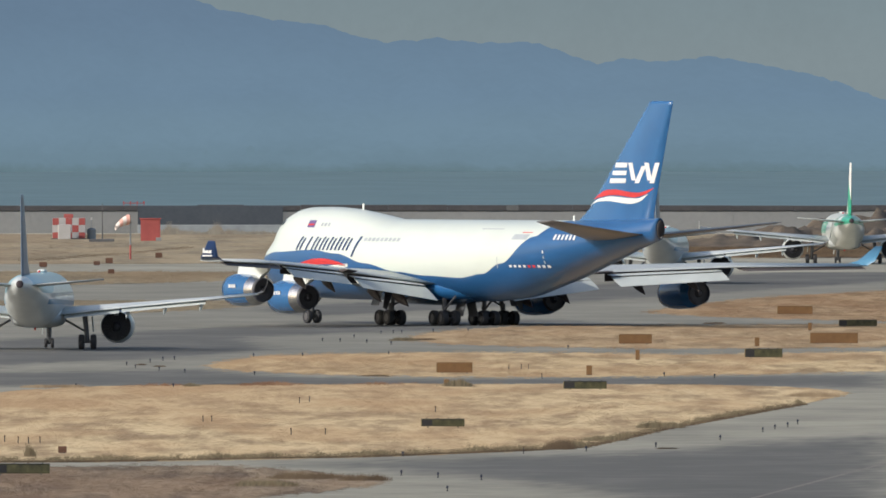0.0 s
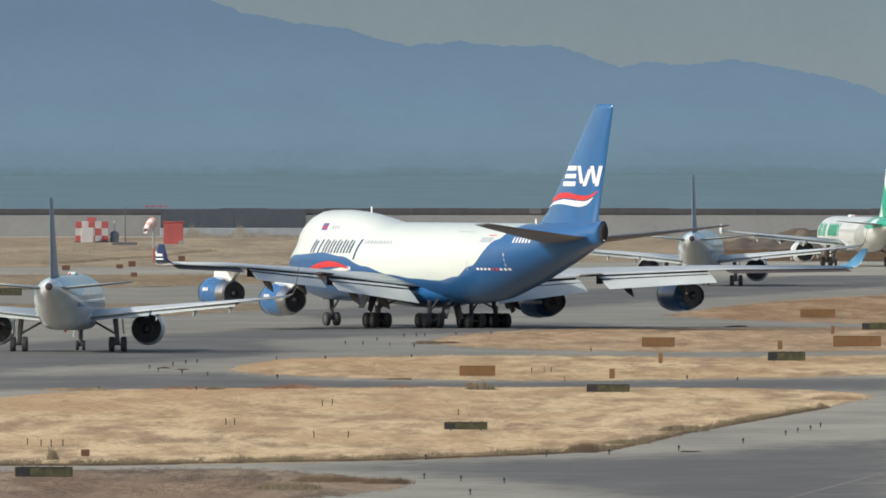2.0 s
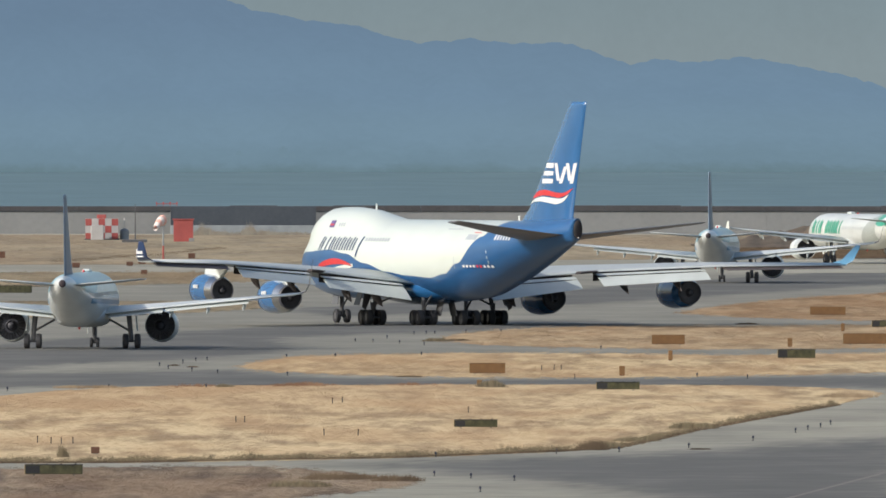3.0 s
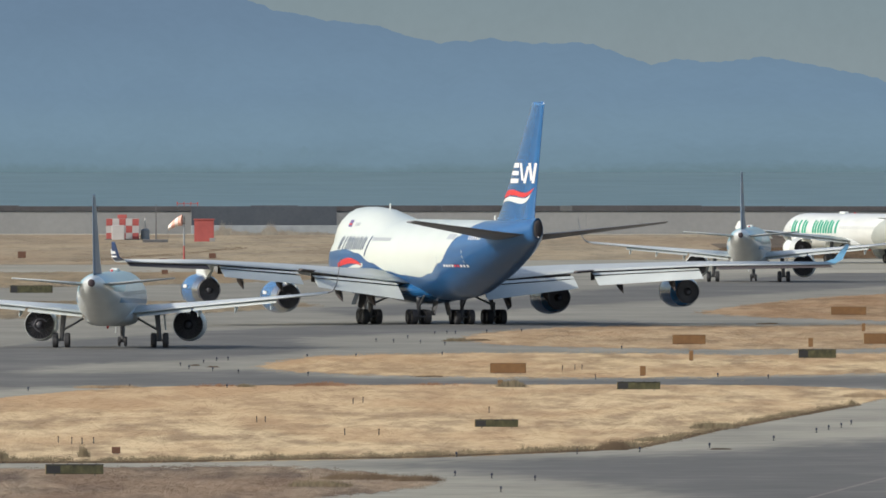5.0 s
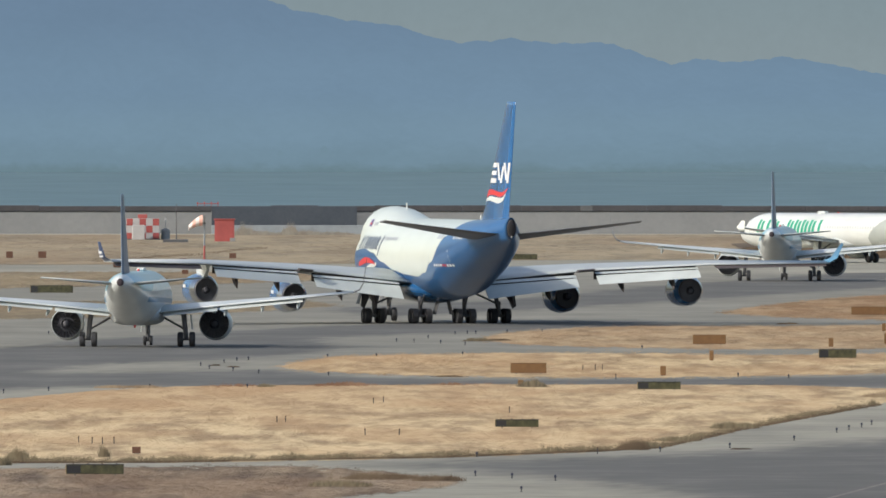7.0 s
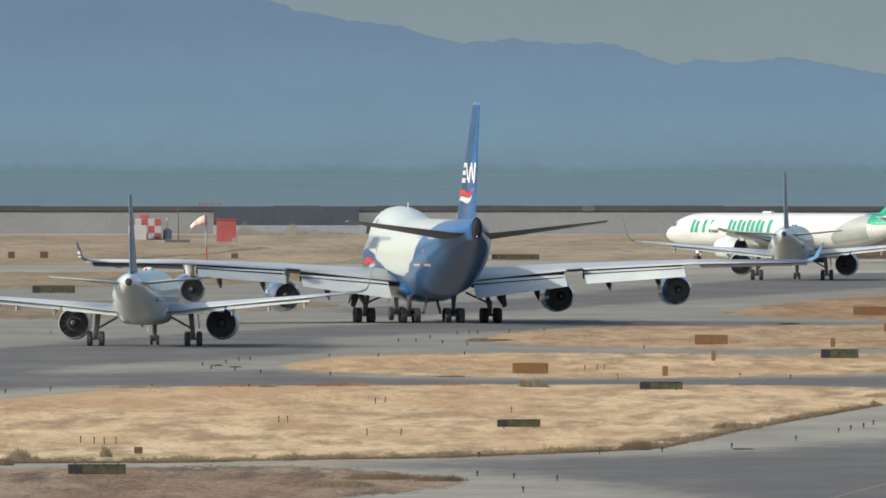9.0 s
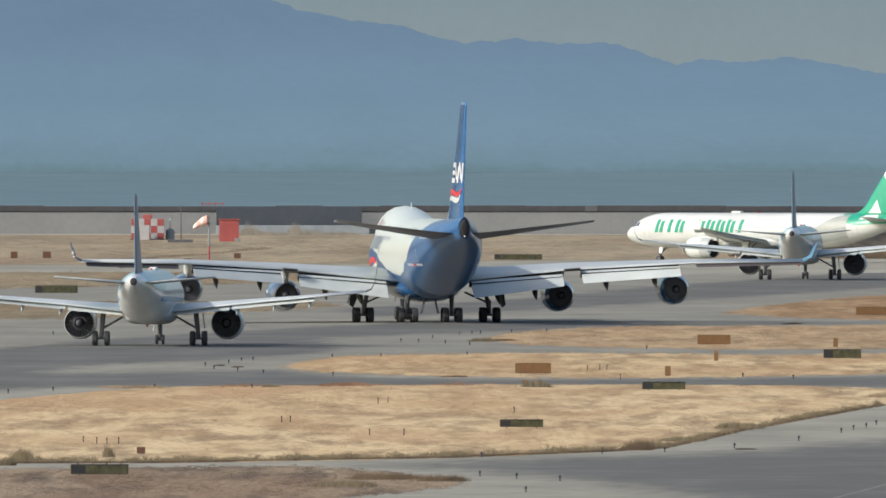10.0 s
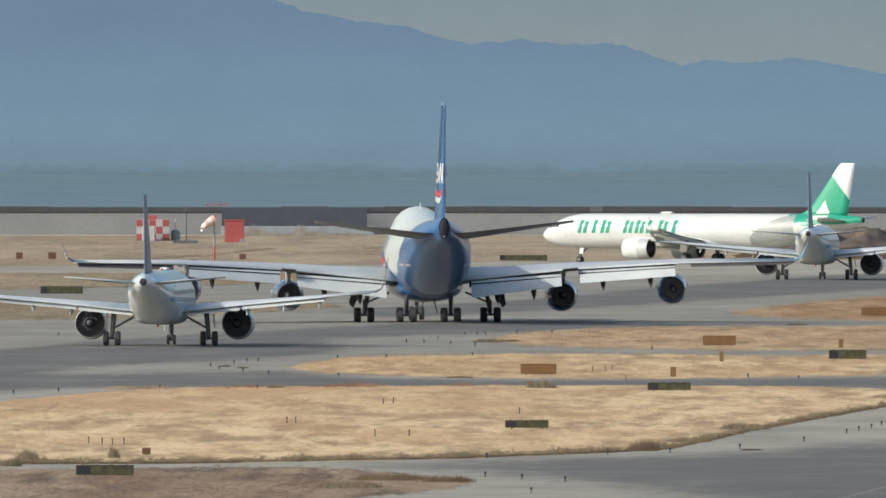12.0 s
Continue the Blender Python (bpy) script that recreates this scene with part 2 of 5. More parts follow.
def foil_ring(le, chord, z, thick, y, drop=0.0, lower=0.7):
    """A wing section in the plane y; drop lowers its trailing edge."""
    up = [(le - c * chord, y, z + h * thick / 2 - drop * c * c) for c, h in FOIL]
    dn = [(le - c * chord, y, z - h * thick / 2 * lower - drop * c * c) for c, h in FOIL[::-1][:-1]]
    return up + dn


def surface(name, sections, mat, parent, label="", side=1, drop=0.0):
    """A wing, flap or tailplane from sections (y, leading edge, chord, z, thickness)."""
    v, f = loft([foil_ring(le, ch, z, th, y * side, drop * ch / sections[0][2]) for y, le, ch, z, th in sections])
    return shell(name, v, f, mat, parent, label, smooth=True)


def soften(ob, angle=38):
    """Smooth faces that keep their sharp edges."""
    me = ob.data
    bm = bmesh.new()
    bm.from_mesh(me)
    bmesh.ops.recalc_face_normals(bm, faces=bm.faces)
    for e in bm.edges:
        e.smooth = len(e.link_faces) != 2 or e.calc_face_angle(0) < radians(angle)
    for fc in bm.faces:
        fc.smooth = True
    bm.to_mesh(me)
    bm.free()
    return ob


def wheel(parent, x, y, z, r, w, name="wheel"):
    prof = [(-0.5, 0.55), (-0.5, 0.86), (-0.38, 0.97), (0.0, 1.0), (0.38, 0.97), (0.5, 0.86), (0.5, 0.55)]
    seg = 20
    rings = [[(x + q * r * math.cos(2 * math.pi * k / seg), y + p * w, z + q * r * math.sin(2 * math.pi * k / seg)) for k in range(seg)] for p, q in prof]
    v, f = loft(rings, cap=False)
    ob = soften(shell(name, v, f, TYRE, parent))
    bm = bmesh.new()
    add_rod(bm, (x, y - w * 0.42, z), (x, y + w * 0.42, z), r * 0.57, seg=14)
    me = ob.data
    tmp = bmesh.new()
    tmp.from_mesh(me)
    other = bpy.data.meshes.new("hub")
    bm.to_mesh(other)
    bm.free()
    tmp.from_mesh(other)
    bpy.data.meshes.remove(other)
    me.materials.append(HUB)
    for fc in tmp.faces:
        if all(Vector((v_.co.x - x, v_.co.z - z)).length < r * 0.575 for v_ in fc.verts) and abs(fc.normal.y) > 0.5:
            fc.material_index = 1
    tmp.to_mesh(me)
    tmp.free()
    return ob


# ---------------------------------------------------------------- ground
def lift(y):
    """The made land rises gently towards the far side."""
    return 0.4 * min(1.0, max(0.0, (y - 2885.0) / 75.0))


def sheet(name, plan, mat, z, label, category, jag=0.0, step=6.0, ragged=0.0):
    """A flat patch with a slightly uneven edge."""
    pts = []
    n = len(plan)
    rnd = random.Random(len(plan) * 7 + int(abs(plan[0][0]) * 10))
    for i in range(n):
        a, b = Vector(plan[i]), Vector(plan[(i + 1) % n])
        k = max(1, int((b - a).length / step))
        d = (b - a).normalized()
        nrm = Vector((-d.y, d.x))
        for j in range(k):
            p = a + (b - a) * (j / k) + nrm * rnd.uniform(-jag, jag)
            p.y += ragged * (noise.noise(Vector((p.x * 0.8, p.y * 0.02, 1.0))) * 7.0 + noise.noise(Vector((p.x * 2.9, p.y * 0.05, 5.0))) * 4.0)
            pts.append(p)
    bm = bmesh.new()
    vs = [bm.verts.new((p.x, p.y, lift(p.y) + z)) for p in pts]
    fc = bm.faces.new(vs)
    bmesh.ops.triangulate(bm, faces=[fc])
    ob = part(name, bm, mat)
    for p in ob.data.polygons:
        if p.normal.z < 0:
            ob.data.flip_normals()
            break
    return tagged(ob, label, category, kind="structure")


bands = [-1500, -200, 400, 900, 1400, 2000, 2600, 2885, 2910, 2935, 2960, 3300, 3741]
gv = [(x, y, lift(y)) for y in bands for x in (-1400, -300, -80, 0, 80, 300, 1400)]
gf = [(r * 7 + c, r * 7 + c + 1, r * 7 + c + 8, r * 7 + c + 7) for r in range(len(bands) - 1) for c in range(6)]
tagged(shell("ground", gv, gf, CONCRETE), "pale grey concrete airfield pavement with worn shoulders", "pavement", kind="structure")

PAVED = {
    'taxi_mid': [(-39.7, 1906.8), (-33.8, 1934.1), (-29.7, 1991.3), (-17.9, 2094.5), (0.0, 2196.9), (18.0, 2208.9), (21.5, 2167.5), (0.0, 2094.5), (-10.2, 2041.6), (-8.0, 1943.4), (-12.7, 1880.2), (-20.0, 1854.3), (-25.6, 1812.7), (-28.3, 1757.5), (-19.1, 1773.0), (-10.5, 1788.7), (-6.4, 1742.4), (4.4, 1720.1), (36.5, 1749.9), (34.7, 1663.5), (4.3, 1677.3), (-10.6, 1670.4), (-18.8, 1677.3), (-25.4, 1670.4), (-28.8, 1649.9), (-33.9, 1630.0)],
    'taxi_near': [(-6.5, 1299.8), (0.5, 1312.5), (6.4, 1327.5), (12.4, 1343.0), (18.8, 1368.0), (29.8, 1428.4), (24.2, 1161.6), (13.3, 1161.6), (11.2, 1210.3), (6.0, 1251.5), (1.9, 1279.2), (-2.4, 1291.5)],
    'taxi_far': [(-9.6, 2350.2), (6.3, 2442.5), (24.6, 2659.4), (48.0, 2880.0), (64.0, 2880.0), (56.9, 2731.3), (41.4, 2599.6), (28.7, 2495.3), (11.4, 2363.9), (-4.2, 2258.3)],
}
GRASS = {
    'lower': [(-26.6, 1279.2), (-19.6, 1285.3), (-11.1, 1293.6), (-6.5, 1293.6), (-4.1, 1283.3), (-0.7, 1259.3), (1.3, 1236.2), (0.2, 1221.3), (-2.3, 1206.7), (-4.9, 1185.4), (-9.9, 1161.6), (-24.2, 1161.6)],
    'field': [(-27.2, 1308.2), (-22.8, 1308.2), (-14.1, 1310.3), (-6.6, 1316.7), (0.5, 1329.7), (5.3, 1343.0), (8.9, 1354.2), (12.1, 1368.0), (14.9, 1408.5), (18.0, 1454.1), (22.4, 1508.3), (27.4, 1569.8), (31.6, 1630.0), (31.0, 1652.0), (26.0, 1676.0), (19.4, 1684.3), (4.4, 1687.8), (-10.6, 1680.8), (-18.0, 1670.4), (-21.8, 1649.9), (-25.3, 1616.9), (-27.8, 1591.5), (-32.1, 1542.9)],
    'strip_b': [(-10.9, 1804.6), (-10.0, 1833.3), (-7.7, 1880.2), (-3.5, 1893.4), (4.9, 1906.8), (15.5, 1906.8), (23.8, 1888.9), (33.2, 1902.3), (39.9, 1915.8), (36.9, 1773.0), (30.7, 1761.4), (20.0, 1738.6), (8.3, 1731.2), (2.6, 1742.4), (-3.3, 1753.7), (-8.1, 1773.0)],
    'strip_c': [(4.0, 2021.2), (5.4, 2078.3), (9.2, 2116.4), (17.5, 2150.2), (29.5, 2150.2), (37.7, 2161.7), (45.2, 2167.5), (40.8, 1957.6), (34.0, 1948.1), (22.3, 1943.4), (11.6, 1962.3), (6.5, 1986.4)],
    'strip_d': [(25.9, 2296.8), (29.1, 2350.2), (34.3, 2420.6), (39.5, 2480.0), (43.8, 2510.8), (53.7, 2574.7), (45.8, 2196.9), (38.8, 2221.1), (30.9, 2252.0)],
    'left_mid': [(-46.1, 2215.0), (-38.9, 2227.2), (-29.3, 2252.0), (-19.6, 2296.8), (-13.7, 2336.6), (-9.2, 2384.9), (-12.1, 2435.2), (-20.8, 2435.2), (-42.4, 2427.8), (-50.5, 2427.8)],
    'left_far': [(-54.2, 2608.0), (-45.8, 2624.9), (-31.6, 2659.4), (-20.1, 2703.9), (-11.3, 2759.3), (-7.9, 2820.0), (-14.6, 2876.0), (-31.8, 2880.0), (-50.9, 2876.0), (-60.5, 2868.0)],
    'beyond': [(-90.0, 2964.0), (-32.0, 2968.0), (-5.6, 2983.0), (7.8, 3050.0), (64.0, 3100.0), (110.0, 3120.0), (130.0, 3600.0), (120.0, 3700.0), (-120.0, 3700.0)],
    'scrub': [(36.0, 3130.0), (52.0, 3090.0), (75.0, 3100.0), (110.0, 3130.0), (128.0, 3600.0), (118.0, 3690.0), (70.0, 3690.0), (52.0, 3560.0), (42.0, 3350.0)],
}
SOIL = {'scrub': HEAP, 'lower': STRAWGREY, 'strip_d': STRAWRUST, 'strip_c': STRAWBROWN, 'field': STRAW, 'strip_b': STRAW, 'left_mid': STRAWFAR, 'left_far': STRAWFAR, 'beyond': STRAWFAR}


def inside(px, py, plan):
    res = np.zeros(len(px), bool)
    n = len(plan)
    for i in range(n):
        (x0, y0), (x1, y1) = plan[i], plan[(i + 1) % n]
        cross = ((y0 > py) != (y1 > py)) & (px < (x1 - x0) * (py - y0) / ((y1 - y0) or 1e-9) + x0)
        res ^= cross
    return res


def taxiways():
    """One thin sheet of asphalt that wears into paler concrete along its borders."""
    xs = np.arange(-64.0, 70.1, 0.8)
    ys = np.arange(1120.0, 2881.0, 4.4)
    gx, gy = np.meshgrid(xs, ys)
    px, py = gx.ravel(), gy.ravel()
    rs = np.random.RandomState(21)
    wear = np.zeros(len(px))
    for _ in range(14):
        jx, jy = rs.normal(0, 1.5, len(px)), rs.normal(0, 11.0, len(px))
        for plan in PAVED.values():
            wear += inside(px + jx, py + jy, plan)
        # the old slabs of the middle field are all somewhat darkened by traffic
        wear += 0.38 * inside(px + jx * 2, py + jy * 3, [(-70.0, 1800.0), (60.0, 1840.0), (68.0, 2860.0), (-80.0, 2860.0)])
    wear = np.minimum(1.0, wear / 14)
    n = len(xs)
    co = np.stack([px, py, np.full(len(px), 0.012)], 1)
    me = bpy.data.meshes.new("taxiway")
    r0 = np.arange(len(ys) - 1)[:, None] * n + np.arange(n - 1)[None, :]
    quads = np.stack([r0, r0 + 1, r0 + n + 1, r0 + n], -1).reshape(-1, 4)
    me.vertices.add(len(co))
    me.vertices.foreach_set("co", co.ravel())
    me.loops.add(quads.size)
    me.loops.foreach_set("vertex_index", quads.ravel().astype(np.int32))
    me.polygons.add(len(quads))
    me.polygons.foreach_set("loop_start", np.arange(0, quads.size, 4, dtype=np.int32))
    me.polygons.foreach_set("loop_total", np.full(len(quads), 4, dtype=np.int32))
    at = me.attributes.new("wear", "FLOAT", "POINT")
    at.data.foreach_set("value", wear.astype(np.float32))
    me.update(calc_edges=True)
    m, t, b = nodes_of("worn_pavement")
    a = t.nodes.new("ShaderNodeAttribute")
    a.attribute_name = "wear"
    f = calc(t, "ADD", calc(t, "MULTIPLY", noise_node(t, 0.03, 5, 0.6, stretch=(3.0, 1.0, 1.0)), 0.6), calc(t, "MULTIPLY", noise_node(t, 0.25, 5, 0.6), 0.4))
    pale = ramp(t, f, [(0.36, (0.226, 0.217, 0.181)), (0.5, (0.306, 0.294, 0.241)), (0.64, (0.402, 0.382, 0.309))])
    dark = ramp(t, f, [(0.36, (0.092, 0.093, 0.089)), (0.5, (0.128, 0.127, 0.119)), (0.64, (0.184, 0.179, 0.162))])
    w = t.nodes.new("ShaderNodeClamp")
    t.links.new(calc(t, "ADD", a.outputs["Fac"], calc(t, "MULTIPLY", calc(t, "SUBTRACT", f, 0.5), 0.75)), w.inputs[0])
    t.links.new(blend(t, w.outputs[0], pale, dark), b.inputs["Base Color"])
    b.inputs["Roughness"].default_value = 0.85
    b.inputs["Specular IOR Level"].default_value = 0.2
    me.materials.append(m)
    tagged(new("taxiway", me), "grey asphalt taxiways wearing into pale concrete shoulders", "taxiway", kind="structure")


taxiways()
FADED = paint("faded_line_paint", (0.175, 0.158, 0.14), 0.85, vary=0.3, scale=0.6)
tagged(shell("taxiway_line", [(16.3, 1160, 0.02), (16.6, 1160, 0.02), (23.4, 1253, 0.02), (30.2, 1345, 0.02), (29.9, 1345, 0.02), (23.1, 1253, 0.02)], [(0, 1, 2, 5), (5, 2, 3, 4)], FADED), "faded pinkish guide line on dark asphalt", "taxiway line", kind="structure")


def tufts(name, px, py, tall, wide, mat, label, category, blades=5, seed=3):
    """Many small fans of upright blades in one mesh."""
    rs = np.random.RandomState(seed)
    n = len(px)
    base = np.stack([px, py, np.array([lift(v) for v in py])], 1)
    th = np.atleast_1d(tall) * rs.uniform(0.55, 1.25, n)
    wd = np.atleast_1d(wide) * rs.uniform(0.6, 1.4, n)
    vs = np.zeros((n, blades, 3, 3))
    for k in range(blades):
        u = (k + 0.5) / blades - 0.5
        off = u * wd + rs.uniform(-0.03, 0.03, n)
        dep = rs.uniform(-0.15, 0.15, n)
        bw = wd / blades * rs.uniform(0.5, 1.0, n)
        lean = u * wd * rs.uniform(0.2, 1.2, n) + rs.uniform(-0.05, 0.05, n)
        hh = th * rs.uniform(0.5, 1.0, n)
        vs[:, k, 0] = base + np.stack([off - bw / 2, dep, np.zeros(n)], 1)
        vs[:, k, 1] = base + np.stack([off + bw / 2, dep, np.zeros(n)], 1)
        vs[:, k, 2] = base + np.stack([off + lean, dep + rs.uniform(-0.12, 0.12, n), hh], 1)
    co = vs.reshape(-1, 3)
    me = bpy.data.meshes.new(name)
    m = len(co)
    me.vertices.add(m)
    me.vertices.foreach_set("co", co.ravel())
    me.loops.add(m)
    me.loops.foreach_set("vertex_index", np.arange(m, dtype=np.int32))
    me.polygons.add(m // 3)
    me.polygons.foreach_set("loop_start", np.arange(0, m, 3, dtype=np.int32))
    me.polygons.foreach_set("loop_total", np.full(m // 3, 3, dtype=np.int32))
    me.materials.append(mat)
    me.update(calc_edges=True)
    me.validate()
    return tagged(new(name, me), label, category, kind="stuff")


def scatter(plan, count, seed, fray=0.0):
    rs = np.random.RandomState(seed)
    xs = [p[0] for p in plan]
    ys = [p[1] for p in plan]
    px = rs.uniform(min(xs), max(xs), count * 3)
    py = rs.uniform(min(ys), max(ys), count * 3)
    ok = inside(px, py, plan) & (np.abs(px) < 0.023 * py + 3)
    px, py = px[ok][:count], py[ok][:count]
    return px + rs.normal(0, fray * 0.05, len(px)), py + rs.normal(0, fray, len(py))


GROWTH = {'lower': (14000, 0.11, 0.2, STRAWGREY), 'field': (70000, 0.08, 0.24, STRAW), 'strip_b': (20000, 0.10, 0.3, STRAW),
          'strip_c': (12000, 0.11, 0.45, STRAWBROWN), 'strip_d': (8000, 0.115, 0.55, STRAWRUST), 'left_mid': (8000, 0.15, 0.5, STRAWFAR),
          'left_far': (7000, 0.2, 0.5, STRAWFAR), 'beyond': (9000, 0.15, 0.8, STRAWFAR), 'scrub': (9000, 0.4, 0.8, STRAWSCRUB)}
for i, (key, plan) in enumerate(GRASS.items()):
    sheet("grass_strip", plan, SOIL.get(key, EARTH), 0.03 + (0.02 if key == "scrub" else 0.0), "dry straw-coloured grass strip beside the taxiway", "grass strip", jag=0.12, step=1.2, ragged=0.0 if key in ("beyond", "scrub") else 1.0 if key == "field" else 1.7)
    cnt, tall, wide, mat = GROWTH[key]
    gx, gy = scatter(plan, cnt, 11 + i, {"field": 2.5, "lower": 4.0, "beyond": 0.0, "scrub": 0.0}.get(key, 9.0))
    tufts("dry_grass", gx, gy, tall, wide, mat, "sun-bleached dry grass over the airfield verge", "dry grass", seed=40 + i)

# ---------------------------------------------------------------- far shore: sea wall, sea, hills
WALL_Y = 3740.0
WORNCAP = paint("worn_parapet", (0.125, 0.13, 0.135), 0.85, vary=0.15, scale=0.8)


def sea_wall():
    bm = box(-160, 170, WALL_Y, WALL_Y + 1.2, 0.3, 3.66, 0.05)
    w = tagged(part("wall_north", bm, SEAWALL), "pale grey concrete sea wall along the airfield edge", "sea wall", kind="structure")
    for i in range(22):
        x = -152 + i * 14.8
        part("wall_panel", box(x, x + 14.78, WALL_Y - 0.12, WALL_Y - 0.002, 0.38, 3.5, 0.015), SEAWALL, w)
    rnd = random.Random(5)
    x = -160.0
    while x < 168:
        ln = rnd.uniform(7, 13)
        part("parapet_block", box(x, x + ln - 0.02, WALL_Y - 0.25, WALL_Y + 1.0, 3.67, 4.5 + rnd.uniform(-0.07, 0.07), 0.06), WALLDARK, w)
        x += ln
    part("parapet_step", box(21.7, 23.5, WALL_Y - 0.3, WALL_Y - 0.255, 3.72, 4.52, 0.02), WORNCAP, w, "pale patch in the dark parapet")
    s = tagged(part("steel_screen", box(-32.6, -11.2, WALL_Y - 2.6, WALL_Y - 2.2, 0.36, 4.42, 0.04), WALLBLUE), "dark blue-grey steel screen before the sea wall", "screen", kind="structure")
    for i in range(5):
        part("screen_post", box(-32.5 + i * 5.3, -32.42 + i * 5.3, WALL_Y - 2.63, WALL_Y - 2.603, 0.6, 4.4), WALLBLUE, s)


sea_wall()
tagged(part("low_wall", box(-32.6, -10.0, WALL_Y - 6.0, WALL_Y - 5.2, 0.35, 1.65, 0.08), HAZEGREY), "low grey concrete wall before the steel screen", "wall", kind="structure")

WATER, wt, wb = nodes_of("hazy_sea")
wt.links.new(ramp(wt, noise_node(wt, 0.06, 6, 0.6), [(0.35, (0.126, 0.194, 0.222)), (0.5, (0.138, 0.210, 0.239)), (0.68, (0.152, 0.228, 0.256))]), wb.inputs["Base Color"])
wb.inputs["Roughness"].default_value = 0.75
wb.inputs["Specular IOR Level"].default_value = 0.1
rough_bump(wt, wb, 0.1, 0.4, 0.1)
# the far water climbs a little, standing for the long reach to the horizon
sv = []
reach = [3742, 3900, 4100, 4300, 4450, 4600, 4720, 4820, 4890]
climb = [0.0, 0.0, 0.2, 1.0, 2.0, 3.4, 4.8, 6.0, 6.9]
for y, z in zip(reach, climb):
    for x in (-1400, -200, 0, 200, 1400):
        sv.append((x, y, z))
sf = [(r * 5 + c, r * 5 + c + 1, r * 5 + c + 6, r * 5 + c + 5) for r in range(len(reach) - 1) for c in range(4)]
tagged(shell("water", sv, sf, WATER, smooth=True), "hazy grey-green sea beyond the airfield", "sea", kind="structure")


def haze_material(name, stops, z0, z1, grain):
    """Distance through haze: the scattered daylight is painted in as a glowing colour."""
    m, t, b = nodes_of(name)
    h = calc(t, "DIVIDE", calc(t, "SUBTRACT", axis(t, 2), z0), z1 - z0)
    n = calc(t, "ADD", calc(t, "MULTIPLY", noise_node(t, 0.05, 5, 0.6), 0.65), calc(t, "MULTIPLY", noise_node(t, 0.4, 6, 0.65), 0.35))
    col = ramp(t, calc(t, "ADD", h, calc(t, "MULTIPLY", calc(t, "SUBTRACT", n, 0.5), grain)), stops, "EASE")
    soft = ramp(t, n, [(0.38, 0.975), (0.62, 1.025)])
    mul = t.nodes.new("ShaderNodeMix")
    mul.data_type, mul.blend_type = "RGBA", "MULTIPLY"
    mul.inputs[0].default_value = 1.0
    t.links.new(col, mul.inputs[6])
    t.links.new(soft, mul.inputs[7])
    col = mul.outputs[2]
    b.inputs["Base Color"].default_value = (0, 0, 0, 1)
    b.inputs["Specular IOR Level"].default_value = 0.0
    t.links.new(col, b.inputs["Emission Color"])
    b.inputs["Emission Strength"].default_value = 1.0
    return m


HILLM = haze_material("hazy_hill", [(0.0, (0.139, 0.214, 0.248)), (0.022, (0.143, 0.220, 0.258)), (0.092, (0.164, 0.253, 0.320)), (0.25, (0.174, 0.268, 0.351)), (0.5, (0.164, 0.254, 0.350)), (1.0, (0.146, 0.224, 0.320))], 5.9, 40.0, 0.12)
SKYM = haze_material("hazy_sky", [(0.0, (0.236, 0.294, 0.317)), (1.0, (0.212, 0.277, 0.306))], 26.0, 46.0, 0.15)

RIDGE = [(-170, 58), (-100, 50), (-60, 46), (-40, 43.2), (-31.9, 40.2), (-27.6, 38.5), (-17.8, 36.6), (-7.0, 35.3), (-1.5, 33.4), (5.0, 32.0),
         (14.8, 32.6), (23.5, 31.8), (33.2, 32.0), (39.8, 30.1), (46.3, 27.4), (51.7, 28.8), (60.4, 28.0), (68.0, 29.3), (74.5, 28.2),
         (85.2, 26.2), (93.0, 24.4), (101.3, 20.9), (130, 16), (170, 12)]


def hill(name, ridge, y0, y1, mat, label, rough, seed):
    xs = np.arange(-168, 168.1, 0.8)
    top = np.interp(xs, [r[0] for r in ridge], [r[1] for r in ridge])
    rows = 12
    verts = []
    for j in range(rows + 1):
        u = j / rows
        for x, tz in zip(xs, top):
            wob = noise.fractal(Vector((x * 0.11 + seed, u * 2.0, seed)), 1.0, 2.0, 4)
            crest = rough * noise.fractal(Vector((x * 0.5, seed, 0.3)), 1.0, 2.0, 4)
            z = 4.0 + (tz + crest - 4.0) * (u ** 0.85)
            y = y0 + (y1 - y0) * u + wob * 5.0 * math.sin(math.pi * u)
            verts.append((x, y, z))
    n = len(xs)
    faces = [(j * n + i, j * n + i + 1, (j + 1) * n + i + 1, (j + 1) * n + i) for j in range(rows) for i in range(n - 1)]
    return tagged(shell(name, verts, faces, mat, smooth=True), label, "hills", kind="structure")


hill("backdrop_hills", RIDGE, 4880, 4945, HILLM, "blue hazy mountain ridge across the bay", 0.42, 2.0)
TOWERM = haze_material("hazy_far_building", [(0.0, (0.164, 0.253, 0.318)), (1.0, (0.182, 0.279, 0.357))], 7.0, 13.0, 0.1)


def far_building(x, z, w, h, d=2.0):
    """A pale block at the foot of the hills with a smaller roof house."""
    e = tagged(new("far_building"), "pale hazy building on the far shore", "building", "buildings on the far shore")
    e.location = (x, 4889, z)
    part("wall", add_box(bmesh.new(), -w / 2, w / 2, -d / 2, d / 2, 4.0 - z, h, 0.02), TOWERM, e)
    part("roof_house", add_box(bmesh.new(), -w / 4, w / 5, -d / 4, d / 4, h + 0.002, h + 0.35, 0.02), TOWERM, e)


